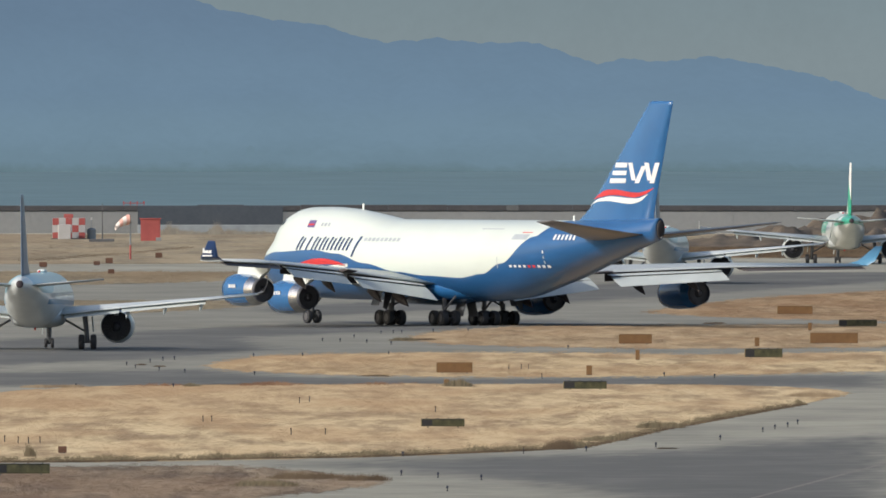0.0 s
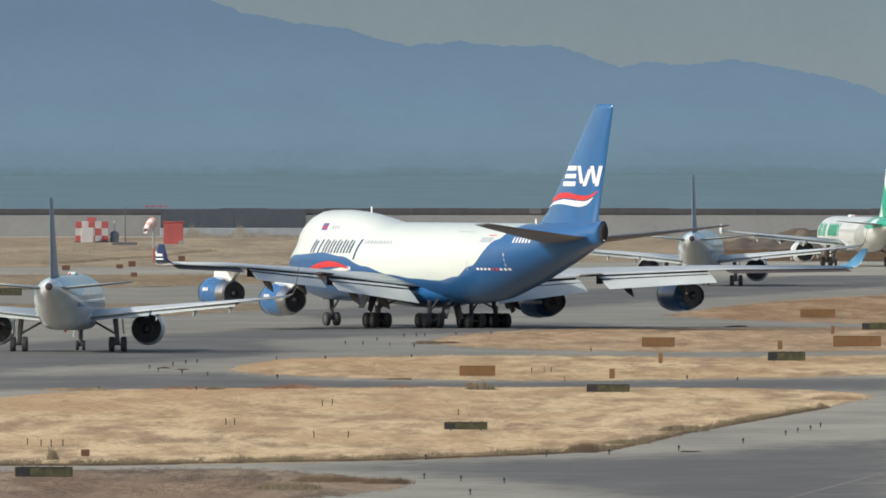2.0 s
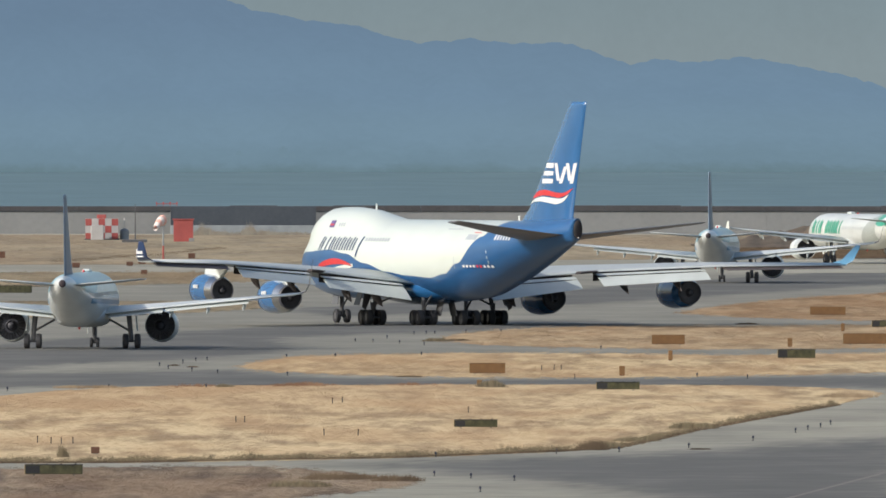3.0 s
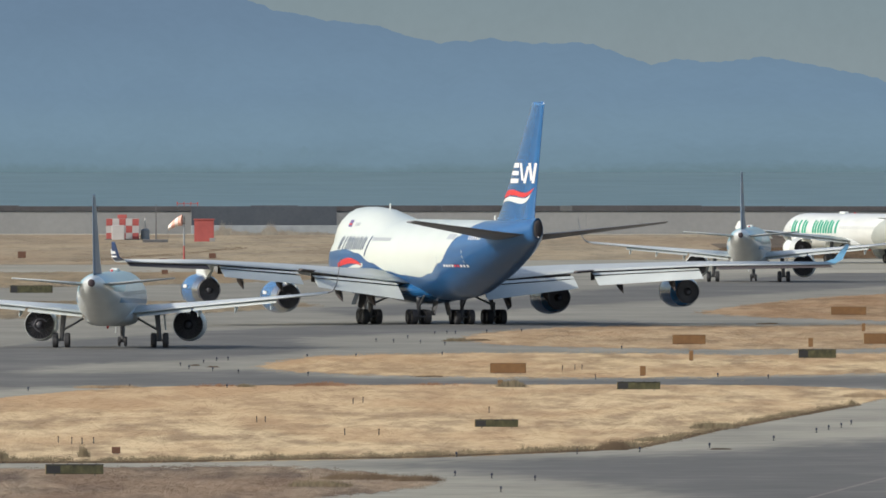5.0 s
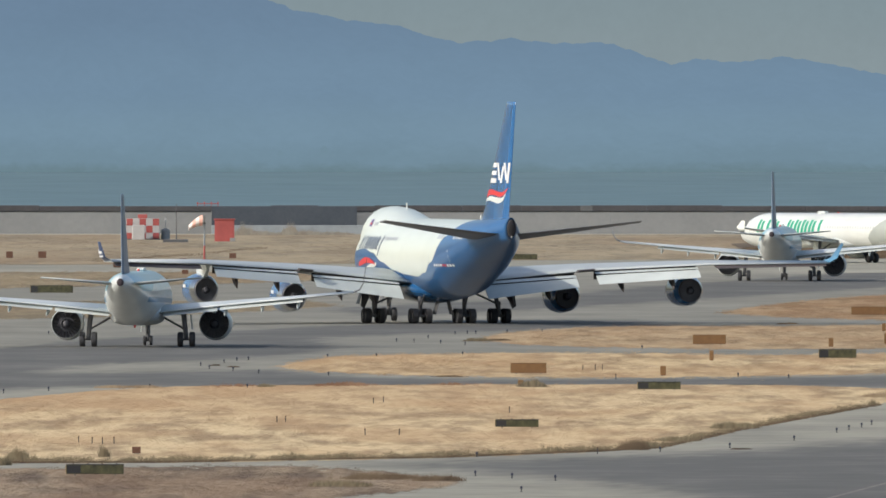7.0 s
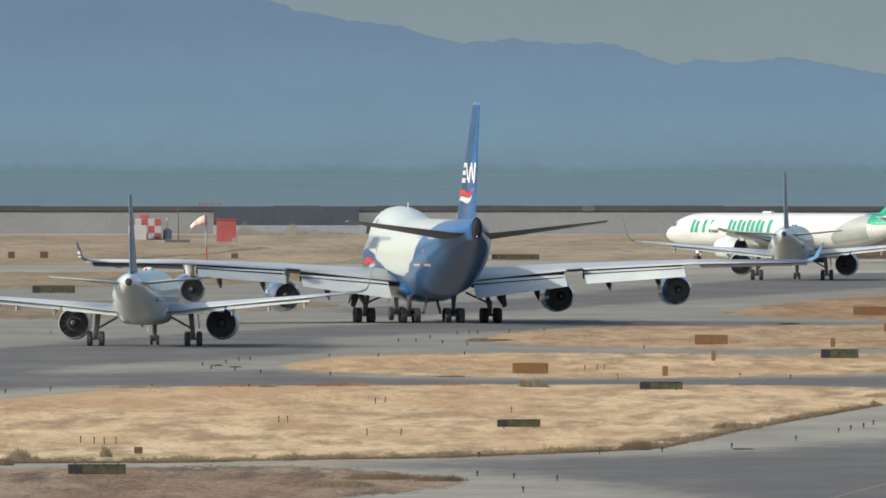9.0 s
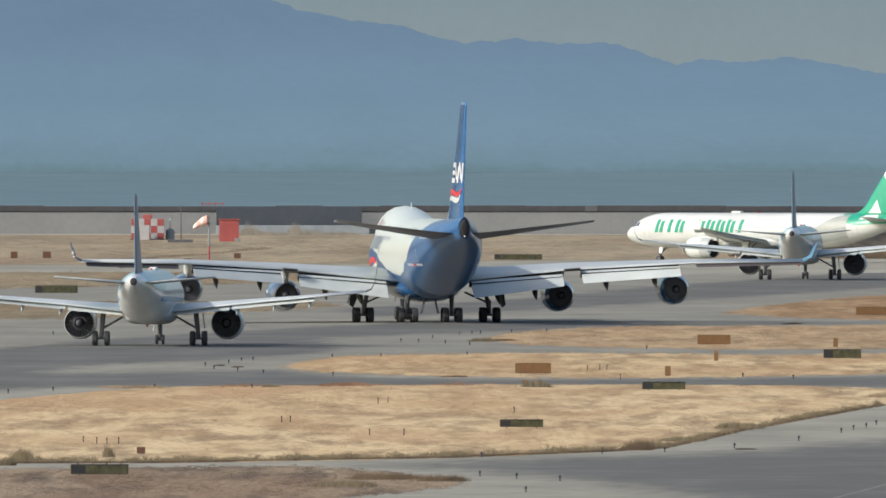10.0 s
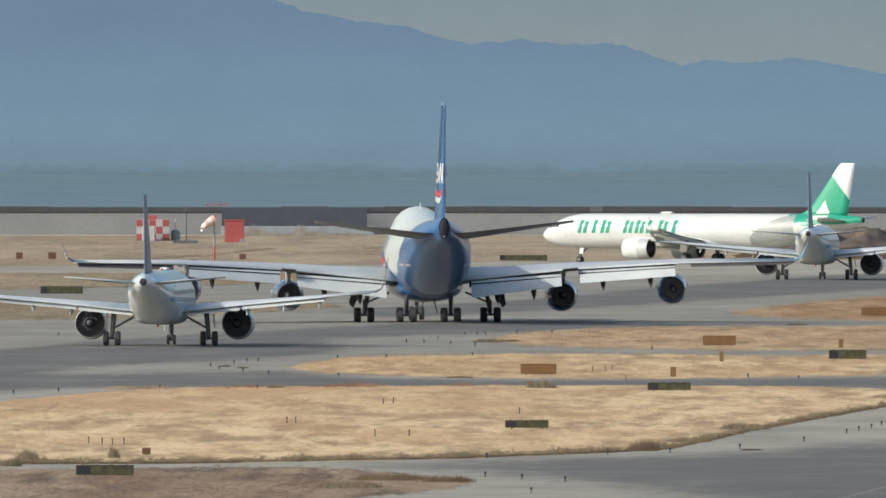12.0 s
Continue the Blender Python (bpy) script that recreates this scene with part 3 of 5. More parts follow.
for fx, fz, fw, fh in ((-20.9, 9.4, 1.6, 2.1), (-19.2, 9.4, 1.0, 1.0), (-29.4, 9.6, 1.4, 1.0), (-38.6, 8.6, 1.8, 0.7), (0.4, 8.5, 1.6, 0.6), (-26.2, 9.2, 1.2, 0.7)):
    far_building(fx, fz, fw, fh)
skv = [(x, 4975, z) for z in (4, 26, 48, 90) for x in (-300, 0, 300)]
skf = [(r * 3 + c, r * 3 + c + 1, r * 3 + c + 4, r * 3 + c + 3) for r in range(3) for c in range(2)]
tagged(shell("backdrop_sky", skv, skf, SKYM), "pale grey hazy sky over the hills", "sky", kind="structure")


def far_heap():
    """Low banks of brown scrub before the sea wall."""
    def bank(x0, x1, y0, y1, high, seed, mat=HEAP, label="low bank of dark brown scrub near the sea wall", lumps=9.0, uneven=0.4, fade=8.0):
        nx, ny = 150, 10
        verts = []
        for j in range(ny + 1):
            for i in range(nx + 1):
                u, v = i / nx, j / ny
                e = (min(1.0, u * 5) * min(1.0, (1 - u) * fade) if fade else math.sin(math.pi * u) ** 0.9) * math.sin(math.pi * min(1.0, v * 0.9 + 0.02))
                z = 0.55 + high * max(0, e) * (0.75 + uneven * noise.fractal(Vector((u * lumps + seed, v * 3, seed)), 1.0, 2.0, 4))
                verts.append((x0 + (x1 - x0) * u, y0 + (y1 - y0) * v, z))
        faces = [(j * (nx + 1) + i, j * (nx + 1) + i + 1, (j + 1) * (nx + 1) + i + 1, (j + 1) * (nx + 1) + i) for j in range(ny) for i in range(nx)]
        return tagged(shell("earth_bank", verts, faces, mat, smooth=True), label, "earth bank", kind="stuff")
    bank(40, 118, 3310, 3420, 2.5, 1.0, lumps=26.0, uneven=0.75)
    bank(50, 150, 3480, 3600, 4.3, 4.0, lumps=30.0, uneven=0.6)
    # thickets of tall dry grass, each thinning out to one side
    for cx, wide, high, seed in ((-27.4, 2.2, 2.0, 7), (-24.8, 3.0, 0.8, 8), (-20.9, 1.3, 2.1, 9), (-18.6, 3.2, 1.0, 10), (-14.5, 3.5, 0.7, 12)):
        rs = np.random.RandomState(seed)
        off = rs.normal(0, 0.5, 320)
        tufts("tall_grass", cx + off * wide, 3700 + rs.normal(0, 6, 320), high * np.exp(-off * off * 1.2) * rs.uniform(0.1, 1.0, 320) ** 1.3 + 0.1, 0.38, STRAWPALE, "thicket of tall pale dry grass before the steel screen", "tall grass", seed=seed)
    ruts = [(-41.0, 3050), (-36.0, 3085), (-31.5, 3150), (-27.0, 3240), (-22.0, 3330)]
    rs = np.random.RandomState(31)
    rx = rs.uniform(-41, -22, 420)
    tufts("rut_grass", rx, np.interp(rx, [p[0] for p in ruts], [p[1] for p in ruts]) + 14 * np.sin(rx * 0.7) + rs.normal(0, 20, 420), 0.12, 0.8, STRAWSCRUB, "dark trodden rut through the dry grass", "grass", seed=32)


far_heap()


# ---------------------------------------------------------------- airfield fittings
def sign(x, y, w, h, mat, label, dark=False):
    """A guidance sign seen from its back: cabinet, frame edge, legs."""
    e = tagged(new("airfield_sign"), label, "airfield sign", group="airfield signs")
    z0 = lift(y)
    e.location = (x, y, z0)
    gap = 0.12
    part("cabinet", box(-w / 2, w / 2, -0.11, 0.11, gap, gap + h, 0.02), mat, e)
    cells = max(2, round(w / 0.7))
    for i in range(cells):
        a = -w / 2 + 0.03 + i * (w - 0.06) / cells
        part("panel", box(a + 0.012, a + (w - 0.06) / cells - 0.012, -0.125, -0.112, gap + 0.04, gap + h - 0.04), SIGN_BLACK if dark and i == 0 else mat, e)
    part("frame_rail", box(-w / 2 - 0.02, w / 2 + 0.02, -0.13, 0.13, gap + h + 0.002, gap + h + 0.03), SIGN_BLACK if dark else mat, e)
    # the pale cap paints sunlight on the left end only
    part("end_cap", box(-w / 2 - 0.035, -w / 2 - 0.002, -0.12, 0.12, gap + 0.02, gap + h - 0.02), CAPM, e, "pale end cap in the painted tone of a sunlit edge")
    for i in range(cells if dark else 0):
        a = -w / 2 + (i + 0.5) * w / cells
        part("top_bracket", box(a - 0.035, a + 0.035, -0.05, 0.05, gap + h + 0.031, gap + h + 0.075), SIGN_BLACK, e)
    for s in (-0.35, 0.35):
        part("leg", box(s * w - 0.04, s * w + 0.04, -0.05, 0.05, -0.03, gap - 0.002), POSTM, e)
    return e


for x, y, w, h in [(6.6, 1753.7, 2.46, 0.66), (21.5, 1974.3, 2.55, 0.7), (38.9, 2264.6, 3.13, 0.68), (37.0, 1976.7, 3.7, 0.78)]:
    sign(x, y, w, h, SIGN_OCHRE, "ochre airfield guidance sign in a shaded tone, standing in dry grass")
for x, y, w, h in [(14.7, 1649.9, 2.79, 0.46), (4.8, 1451.5, 2.46, 0.40), (-16.8, 1261.3, 2.86, 0.46), (29.7, 1862.8, 2.74, 0.6), (42.0, 2136.0, 3.19, 0.5), (-38.2, 2542.4, 4.25, 0.7), (9.7, 3056.0, 5.71, 0.6)]:
    sign(x, y, w, h, SIGN_OLIVE, "olive green and black airfield sign beside the taxiway", True)


def marker_post(x, y, w, h, mat, label):
    e = tagged(new("marker_post"), label, "marker post")
    e.location = (x, y, lift(y))
    part("board", box(-w / 2, w / 2, -0.06, 0.06, 0.06, h, 0.02), mat, e)
    part("foot", box(-w / 3, w / 3, -0.09, 0.09, -0.03, 0.058), POSTM, e)


for x, y, w, h in [(15.8, 1742.4, 0.39, 0.72), (20.3, 1850.0, 0.3, 0.78), (30.7, 1957.6, 0.36, 0.74), (5.8, 1680.8, 0.34, 0.4), (37.3, 2099.9, 0.3, 0.7)]:
    marker_post(x, y, w, h, SIGN_OCHRE, "narrow rust-orange marker board on a short foot")
for x, y, w, h in [(-15.7, 1343.0, 0.45, 0.4), (-47.7, 3097.6, 0.97, 0.85), (-51.7, 3097.6, 0.83, 0.85), (-24.4, 3091.7, 0.83, 0.66), (-30.5, 2951.0, 0.75, 0.5), (-29.3, 2976.0, 0.85, 0.7), (-27.8, 2846.0, 0.7, 0.55), (-36.5, 2932.0, 0.9, 0.6)]:
    marker_post(x, y, w, h, RUST, "small rust-red equipment box in dry grass")


def edge_light():
    e = tagged(new("taxiway_light"), "small dark taxiway edge light with blue lens", "taxiway light", group="taxiway edge lights")
    bm = bmesh.new()
    add_rod(bm, (0, 0, -0.03), (0, 0, 0.03), 0.075, 0.065, 10)
    add_rod(bm, (0, 0, 0.03), (0, 0, 0.16), 0.03, 0.03, 8)
    part("stem", bm, LAMPM, e)
    bm = bmesh.new()
    add_rod(bm, (0, 0, 0.16), (0, 0, 0.21), 0.055, 0.062, 10)
    add_rod(bm, (0, 0, 0.21), (0, 0, 0.29), 0.062, 0.04, 10)
    part("lens", bm, BLUELENS, e)
    return e


LIGHTS = [(-31.4, 2073.0), (-16.6, 1812.7), (-15.8, 1792.6), (-15.1, 1833.3), (-14.3, 1850.0), (-13.5, 1854.3), (-14.0, 1776.9), (-12.1, 1761.4), (-7.8, 1875.8), (-4.2, 1880.2), (-7.2, 1746.2), (-27.7, 1636.6), (-25.0, 1649.9), (-18.6, 1666.9), (-12.2, 1666.9), (-2.9, 2006.1), (-1.5, 2001.2), (-0.4, 2036.4), (0.6, 1991.3), (1.8, 2073.0), (2.8, 2078.3), (3.5, 2078.3), (6.1, 2089.1), (9.0, 2094.5), (2.5, 1976.7), (2.2, 1893.4)]
LIGHTS += [(16.0, 1943.4), (20.9, 1738.6), (24.2, 1727.5), (2.3, 1331.9), (12.1, 1352.0), (16.0, 1368.0), (19.9, 1398.7), (22.8, 1433.5), (23.7, 1446.3), (24.6, 1456.7), (25.4, 1469.9), (2.1, 1261.3), (3.9, 1253.4), (6.0, 1245.7), (4.2, 1208.5)]
first = edge_light()
first.matrix_basis = pose(*LIGHTS[0], 0)
for x, y in LIGHTS[1:]:
    copy_thing(first, pose(x, y, lift(y), 0, 0, (x * 37) % 90))


def stake():
    e = tagged(new("marker_stake"), "thin dark marker stake standing in dry grass", "marker stake", group="marker stakes")
    part("shaft", add_rod(bmesh.new(), (0, 0, -0.03), (0, 0, 0.33), 0.026, 0.024, 8), LAMPM, e)
    part("cap", add_rod(bmesh.new(), (0, 0, 0.33), (0, 0, 0.4), 0.038, 0.03, 8), RUST, e)
    return e


STAKES = [(-19.4, 1389.1), (-18.6, 1384.4), (-18.0, 1382.0), (-17.4, 1384.4), (-9.1, 1480.7), (-8.6, 1480.7), (-3.7, 1576.0), (-3.1, 1582.1), (-3.8, 1420.9), (-1.9, 1420.9), (10.5, 1780.8), (11.4, 1784.7), (11.9, 1784.7), (12.4, 1720.1), (4.6, 1528.3), (8.7, 1343.0)]
pole = stake()
pole.matrix_basis = pose(*STAKES[0], 0)
for x, y in STAKES[1:]:
    copy_thing(pole, pose(x, y, 0, random.uniform(-3, 3), random.uniform(-3, 3), 0))


def shrub(x, y, w, h, mat, seed):
    """A low scrubby bush: many short leaning blades in clumps."""
    rs = np.random.RandomState(seed)
    n = int(520 * w)
    heads = [(x + rs.uniform(-0.42, 0.42) * w, y + rs.uniform(-0.5, 0.5) * w, rs.uniform(0.5, 1.0)) for _ in range(5)]
    pick = rs.randint(0, 5, n)
    px = np.array([heads[k][0] for k in pick]) + rs.normal(0, w * 0.13, n)
    py = np.array([heads[k][1] for k in pick]) + rs.normal(0, w * 0.3, n)
    tall = h * np.array([heads[k][2] for k in pick]) * rs.uniform(0.35, 1.05, n) + 0.05
    return tufts("shrub", px, py, tall, 0.14, mat, "grey-brown dried scrub clump at the grass edge", "shrub", blades=4, seed=seed)


# entries 15 and 16 stand in for pavement debris, 17 for a skid mark
for i, (x, y, w, h) in enumerate([(10.4, 1360, 1.6, 0.8), (11.6, 1366, 1.4, 0.5), (6.7, 1672, 1.7, 0.65), (-17.2, 1330, 0.5, 0.85), (-21.5, 1320, 1.0, 0.7), (-22.2, 1300, 0.8, 0.6), (-2.6, 1250, 3.2, 0.42), (0.2, 1244, 1.8, 0.42), (-4.4, 1225, 2.4, 0.38), (29.0, 1612, 2.6, 0.4), (13.6, 1395, 2.2, 0.35), (17.1, 1452, 2.4, 0.55), (3.5, 2010, 1.6, 0.35), (-11.0, 1672, 1.0, 0.3), (-20.0, 1668, 3.0, 0.25), (-14.2, 1804, 0.9, 0.08), (-15.6, 1815, 0.6, 0.1), (30.5, 2173, 1.6, 0.13), (5.2, 2014, 1.5, 0.2), (1.5, 1738, 2.0, 0.12), (16.5, 1362, 0.9, 0.06)]):
    shrub(x, y, w, h, STRAWSCRUB if i in (0, 6, 7, 15, 16, 17, 18, 19, 20) else STRAWBROWN if i in (9, 14) else STRAWGREEN, 70 + i)

# the greener fringe along the edge of the large field
fx = np.concatenate([np.linspace(-26, 12, 4200), np.linspace(12, 27.5, 1500)])
fy = np.interp(fx, [-27.2, -14.1, 0.5, 8.9, 12.1, 14.9, 18.0, 22.4, 27.4, 31.6], [1308.6, 1310.7, 1330.1, 1354.6, 1368.4, 1409, 1454.6, 1508.8, 1570.3, 1630.5])
fr = np.random.RandomState(8)
tufts("verge_grass", fx + fr.normal(0, 0.2, len(fx)), fy + np.abs(fr.normal(0, 7.0, len(fx))), 0.25 * np.clip(np.sin(fx * 0.9 + 1.0) * 0.25 + np.sin(fx * 2.3) * 0.2 + np.sin(fx * 5.1) * 0.2 + 0.8, 0.4, 1.25), 0.15, STRAWGREEN, "grey-green grass fringe along the taxiway edge", "grass", seed=9)

# dark tufts put in as the contact shade under the turf edge
fd = np.random.RandomState(18)
tufts("verge_shade_tufts", fx + fd.normal(0, 0.15, len(fx)), fy - 1.0 + fd.uniform(-1.2, 0.8, len(fx)), 0.13, 0.24, STRAWSCRUB, "low dark tufts standing in for the shade along the turf edge", "grass", seed=19)

wr = np.random.RandomState(28)
wx = wr.normal(-6, 5.0, 420)
tufts("rusty_weeds", wx, np.interp(wx, [-21.8, -18.0, -10.6, 4.4], [1652, 1671, 1681, 1687]) + wr.normal(0, 4.0, 420), 0.22 * np.clip(np.sin(wx * 0.8) + 0.5, 0.2, 1.3), 0.3, WEED, "reddish dry weeds along the far edge of the grass", "weeds", seed=29)


def checker_hut(x, y, tank=True):
    """A small shed painted in red and white squares."""
    e = tagged(new("equipment_hut"), "small airfield hut in red and white checks dulled by painted haze", "hut")
    e.location = (x, y, lift(y))
    w, d, h = 4.6, 3.2, 3.0
    part("wall", box(-w / 2, w / 2, -d / 2, d / 2, 0, h, 0.04), CHECKWHITE, e)
    for i in range(5):
        for j in range(3):
            part("check_panel", box(-w / 2 + i * w / 5 + 0.02, -w / 2 + (i + 1) * w / 5 - 0.02, -d / 2 - 0.03, -d / 2 - 0.002, j * h / 3 + 0.02, (j + 1) * h / 3 - 0.02), CHECKWHITE if (i + j) % 2 else CHECKRED, e)
    part("roof_unit", box(-0.7, 0.6, -0.8, 0.8, h + 0.002, h + 0.55, 0.05), CHECKRED, e)
    part("base", box(-w / 2 - 0.15, w / 2 + 0.15, -d / 2 - 0.25, d / 2 + 0.15, -0.05, 0.18), DARKG, e)
    c = tagged(part("cabinet", box(-0.9, 0.9, -0.5, 0.5, 0.0, 2.1, 0.08), CHECKWHITE), "white equipment cabinet beside the checked hut", "cabinet")
    c.location = (x - 0.6, y - 3.2, lift(y))
    if not tank:
        return
    tk = tagged(new("fuel_tank"), "upright grey tank beside the checked hut", "tank")
    tk.location = (x + 3.15, y + 0.5, lift(y))
    bm = bmesh.new()
    add_rod(bm, (0, 0, -0.03), (0, 0, 1.35), 0.62, 0.62, 20)
    add_rod(bm, (0, 0, 1.35), (0, 0, 1.6), 0.62, 0.25, 20)
    part("drum", bm, HAZEGREY, tk)
    part("vent_pipe", add_rod(bmesh.new(), (0, 0, 1.6), (0, 0, 2.75), 0.05, 0.05, 8), HAZEGREY, tk)
    part("vent_cap", add_rod(bmesh.new(), (0, 0, 2.75), (0, 0, 3.1), 0.16, 0.08, 10), CHECKWHITE, tk)


checker_hut(-40.6, 3552)
checker_hut(-65.2, 3480, False)


def mast(x, y):
    e = tagged(new("mast"), "dark slender mast on a low dark slab", "mast")
    e.location = (x, y, lift(y))
    part("slab", box(-1.7, 1.7, -1.2, 1.2, -0.05, 0.42, 0.08), DARKG, e)
    part("pole", add_rod(bmesh.new(), (0.1, 0, 0.42), (0.1, 0, 5.2), 0.09, 0.06, 8), DARKG, e)


mast(-35.3, 3480)


def red_shed(x, y):
    e = tagged(new("red_cabin"), "tall red cabin dulled by painted haze on the airfield edge", "cabin")
    e.location = (x, y, lift(y))
    part("wall", box(-1.35, 1.35, -1.2, 1.2, 0, 3.0, 0.04), CHECKRED, e)
    part("roof", box(-1.5, 1.5, -1.35, 1.35, 3.002, 3.16, 0.03), CHECKRED, e)
    for i in range(3):
        part("cladding_panel", box(-1.33 + i * 0.89, -0.47 + i * 0.89, -1.24, -1.202, 0.05, 2.95), CHECKRED, e)
    part("step", box(0.75, 1.5, -1.7, -1.25, -0.05, 0.5, 0.03), SEAWALL, e)


red_shed(-28.8, 3505)


def beacon(x, y):
    e = tagged(new("beacon_rack"), "red obstruction lamp rack on top of the sea wall", "lamp rack")
    e.location = (x, y, 4.5)
    part("rail", box(-1.6, 1.6, -0.06, 0.06, 0.25, 0.36), CHECKRED, e)
    for s in (-1.5, -0.5, 0.5, 1.5):
        part("post", box(s - 0.05, s + 0.05, -0.05, 0.05, -0.08, 0.25), CHECKRED, e)
        part("lamp", add_rod(bmesh.new(), (s, 0, 0.36), (s, 0, 0.55), 0.09, 0.07, 10), REDLENS, e)


beacon(-33.2, WALL_Y + 0.3)


def windsock(x, y):
    e = tagged(new("windsock_pole"), "windsock pole in the grass, red below and painted haze grey above", "windsock pole")
    e.location = (x, y, lift(y))
    # upper bands are grey for the haze that hides them against the wall
    for i in range(5):
        part("band", add_rod(bmesh.new(), (0, 0, i * 0.87 - (0.04 if i == 0 else 0)), (0, 0, (i + 1) * 0.87), 0.13 - i * 0.008, 0.122 - i * 0.008, 10), CHECKRED if i in (0, 1) else HAZEGREY, e)
    part("collar", add_rod(bmesh.new(), (0, 0, 4.35), (0, 0, 4.47), 0.18, 0.18, 10), POSTM, e)
    s = tagged(new("windsock"), "pale orange and white cloth windsock, half filled", "windsock")
    seg = 14
    ring = []
    for k in range(9):
        u = k / 8
        r = 0.66 - 0.34 * u
        ring.append([(0.25 + 1.65 * u, r * math.cos(2 * math.pi * q / seg), -0.3 * u - 0.65 * u * u + r * math.sin(2 * math.pi * q / seg)) for q in range(seg)])
    for k in range(4):
        v, f = loft(ring[2 * k:2 * k + 3], cap=False)
        shell("cloth_band", v, f, ORANGESOCK if k % 2 == 0 else SOCKWHITE, s, smooth=True)
    bm = bmesh.new()
    add_rod(bm, (0, 0, -0.45), (0, 0, 0.5), 0.04, 0.04, 6)
    add_rod(bm, (0, 0, 0.42), (0.25, 0, 0.42), 0.03, 0.03, 6)
    add_rod(bm, (0, 0, -0.3), (0.25, 0, -0.3), 0.03, 0.03, 6)
    part("hoop_bracket", bm, POSTM, s)
    return s, (x, y, lift(y) + 4.8)


SOCK, SOCK_AT = windsock(-27.6, 3063)


# ---------------------------------------------------------------- aircraft parts
class Hull:
    """A fuselage: main lobe table (x, bottom, top, half width) and an upper lobe (x, top, half width)."""

    def __init__(self, main, upper=(), lobe_z=7.0):
        self.main, self.upper, self.lobe_z = main, upper, lobe_z

    def at(self, x):
        lo, hi, hw = (float(smooth_table([x], self.main, c)[0]) for c in (1, 2, 3))
        up = (0.0, 0.0)
        if self.upper and self.upper[-1][0] < x < self.upper[0][0]:
            up = tuple(float(smooth_table([x], self.upper, c)[0]) for c in (1, 2))
        return lo, hi, hw, up

    def ring(self, x, n=40):
        lo, hi, hw, (ut, uw) = self.at(x)
        zc, hh = (lo + hi) / 2, (hi - lo) / 2
        out = []
        for k in range(n):
            a = 2 * math.pi * k / n
            cy, cz = math.sin(a), -math.cos(a)
            r = 1.0 / math.sqrt((cy / hw) ** 2 + (cz / hh) ** 2)
            if ut > 0:
                # reach of the upper lobe along the same ray
                h2 = ut - self.lobe_z
                if h2 > 0.05:
                    dz = zc - self.lobe_z
                    qa = (cy / uw) ** 2 + (cz / h2) ** 2
                    qb = 2 * dz * cz / h2 ** 2
                    qc = (dz / h2) ** 2 - 1
                    disc = qb * qb - 4 * qa * qc
                    if disc > 0:
                        r = max(r, (-qb + math.sqrt(disc)) / (2 * qa))
            out.append((x, cy * r, zc + cz * r))
        return out

    def side(self, x, z):
        """Half width of the skin at a height."""
        lo, hi, hw, (ut, uw) = self.at(x)
        zc, hh = (lo + hi) / 2, (hi - lo) / 2
        y = hw * math.sqrt(max(0.0, 1 - ((z - zc) / hh) ** 2))
        if ut > self.lobe_z + 0.05:
            y = max(y, uw * math.sqrt(max(0.0, 1 - ((z - self.lobe_z) / (ut - self.lobe_z)) ** 2)))
        return y

    def build(self, parent, mat, label=""):
        x1, x0 = self.main[0][0], self.main[-1][0]
        xs = [x1 - 0.02, x1 - 0.15, x1 - 0.4] + list(np.arange(x1 - 0.8, x0, -0.6)) + [x0]
        v, f = loft([self.ring(float(x)) for x in xs])
        return shell("fuselage", v, f, mat, parent, label, smooth=True)

    def decal(self, name, quad, mat, parent, side=1, off=0.025, label="", nx=6, nz=4):
        """A patch on the skin; quad gives its corners as (x, z)."""
        (ax, az), (bx, bz), (cx, cz), (dx, dz) = quad
        v = []
        for j in range(nz + 1):
            for i in range(nx + 1):
                u, w = i / nx, j / nz
                x = (ax * (1 - u) + bx * u) * (1 - w) + (dx * (1 - u) + cx * u) * w
                z = (az * (1 - u) + bz * u) * (1 - w) + (dz * (1 - u) + cz * u) * w
                v.append((x, side * (self.side(x, z) + off), z))
        f = [(j * (nx + 1) + i, j * (nx + 1) + i + 1, (j + 1) * (nx + 1) + i + 1, (j + 1) * (nx + 1) + i) for j in range(nz) for i in range(nx)]
        return shell(name, v, f, mat, parent, label)

    def wave(self, name, x0, x1, low, high, mat, parent, side=1, off=0.03):
        """A curved band on the skin between two height functions of u."""
        n = 20
        v = []
        for i in range(n + 1):
            u = i / n
            x = x0 + (x1 - x0) * u
            for w in range(9):
                z = low(u) + (high(u) - low(u)) * w / 8
                v.append((x, side * (self.side(x, z) + off), z))
        f = [(i * 9 + w, i * 9 + w + 1, (i + 1) * 9 + w + 1, (i + 1) * 9 + w) for i in range(n) for w in range(8)]
        return shell(name, v, f, mat, parent)

    def lettering(self, x0, x1, z0, z1, cells, mat, parent, side=1, slant=0.3, weight=0.3):
        """Brand lettering shown as plain strokes: each cell holds bars (from, to, low, high) in shares of it."""
        step = (x1 - x0) / len(cells)
        h = z1 - z0
        for i, bars in enumerate(cells):
            for u0, u1, lo, hi in STROKES[bars]:
                a, b = x0 + (i + u0) * step, x0 + (i + u1) * step
                w = step * weight
                d = 1 if step > 0 else -1
                self.decal("letter_shape", [(a + d * slant * lo, z0 + h * lo), (a + w + d * slant * lo, z0 + h * lo), (b + w + d * slant * hi, z0 + h * hi), (b + d * slant * hi, z0 + h * hi)], mat, parent, side, off=0.035, nx=2, nz=6)


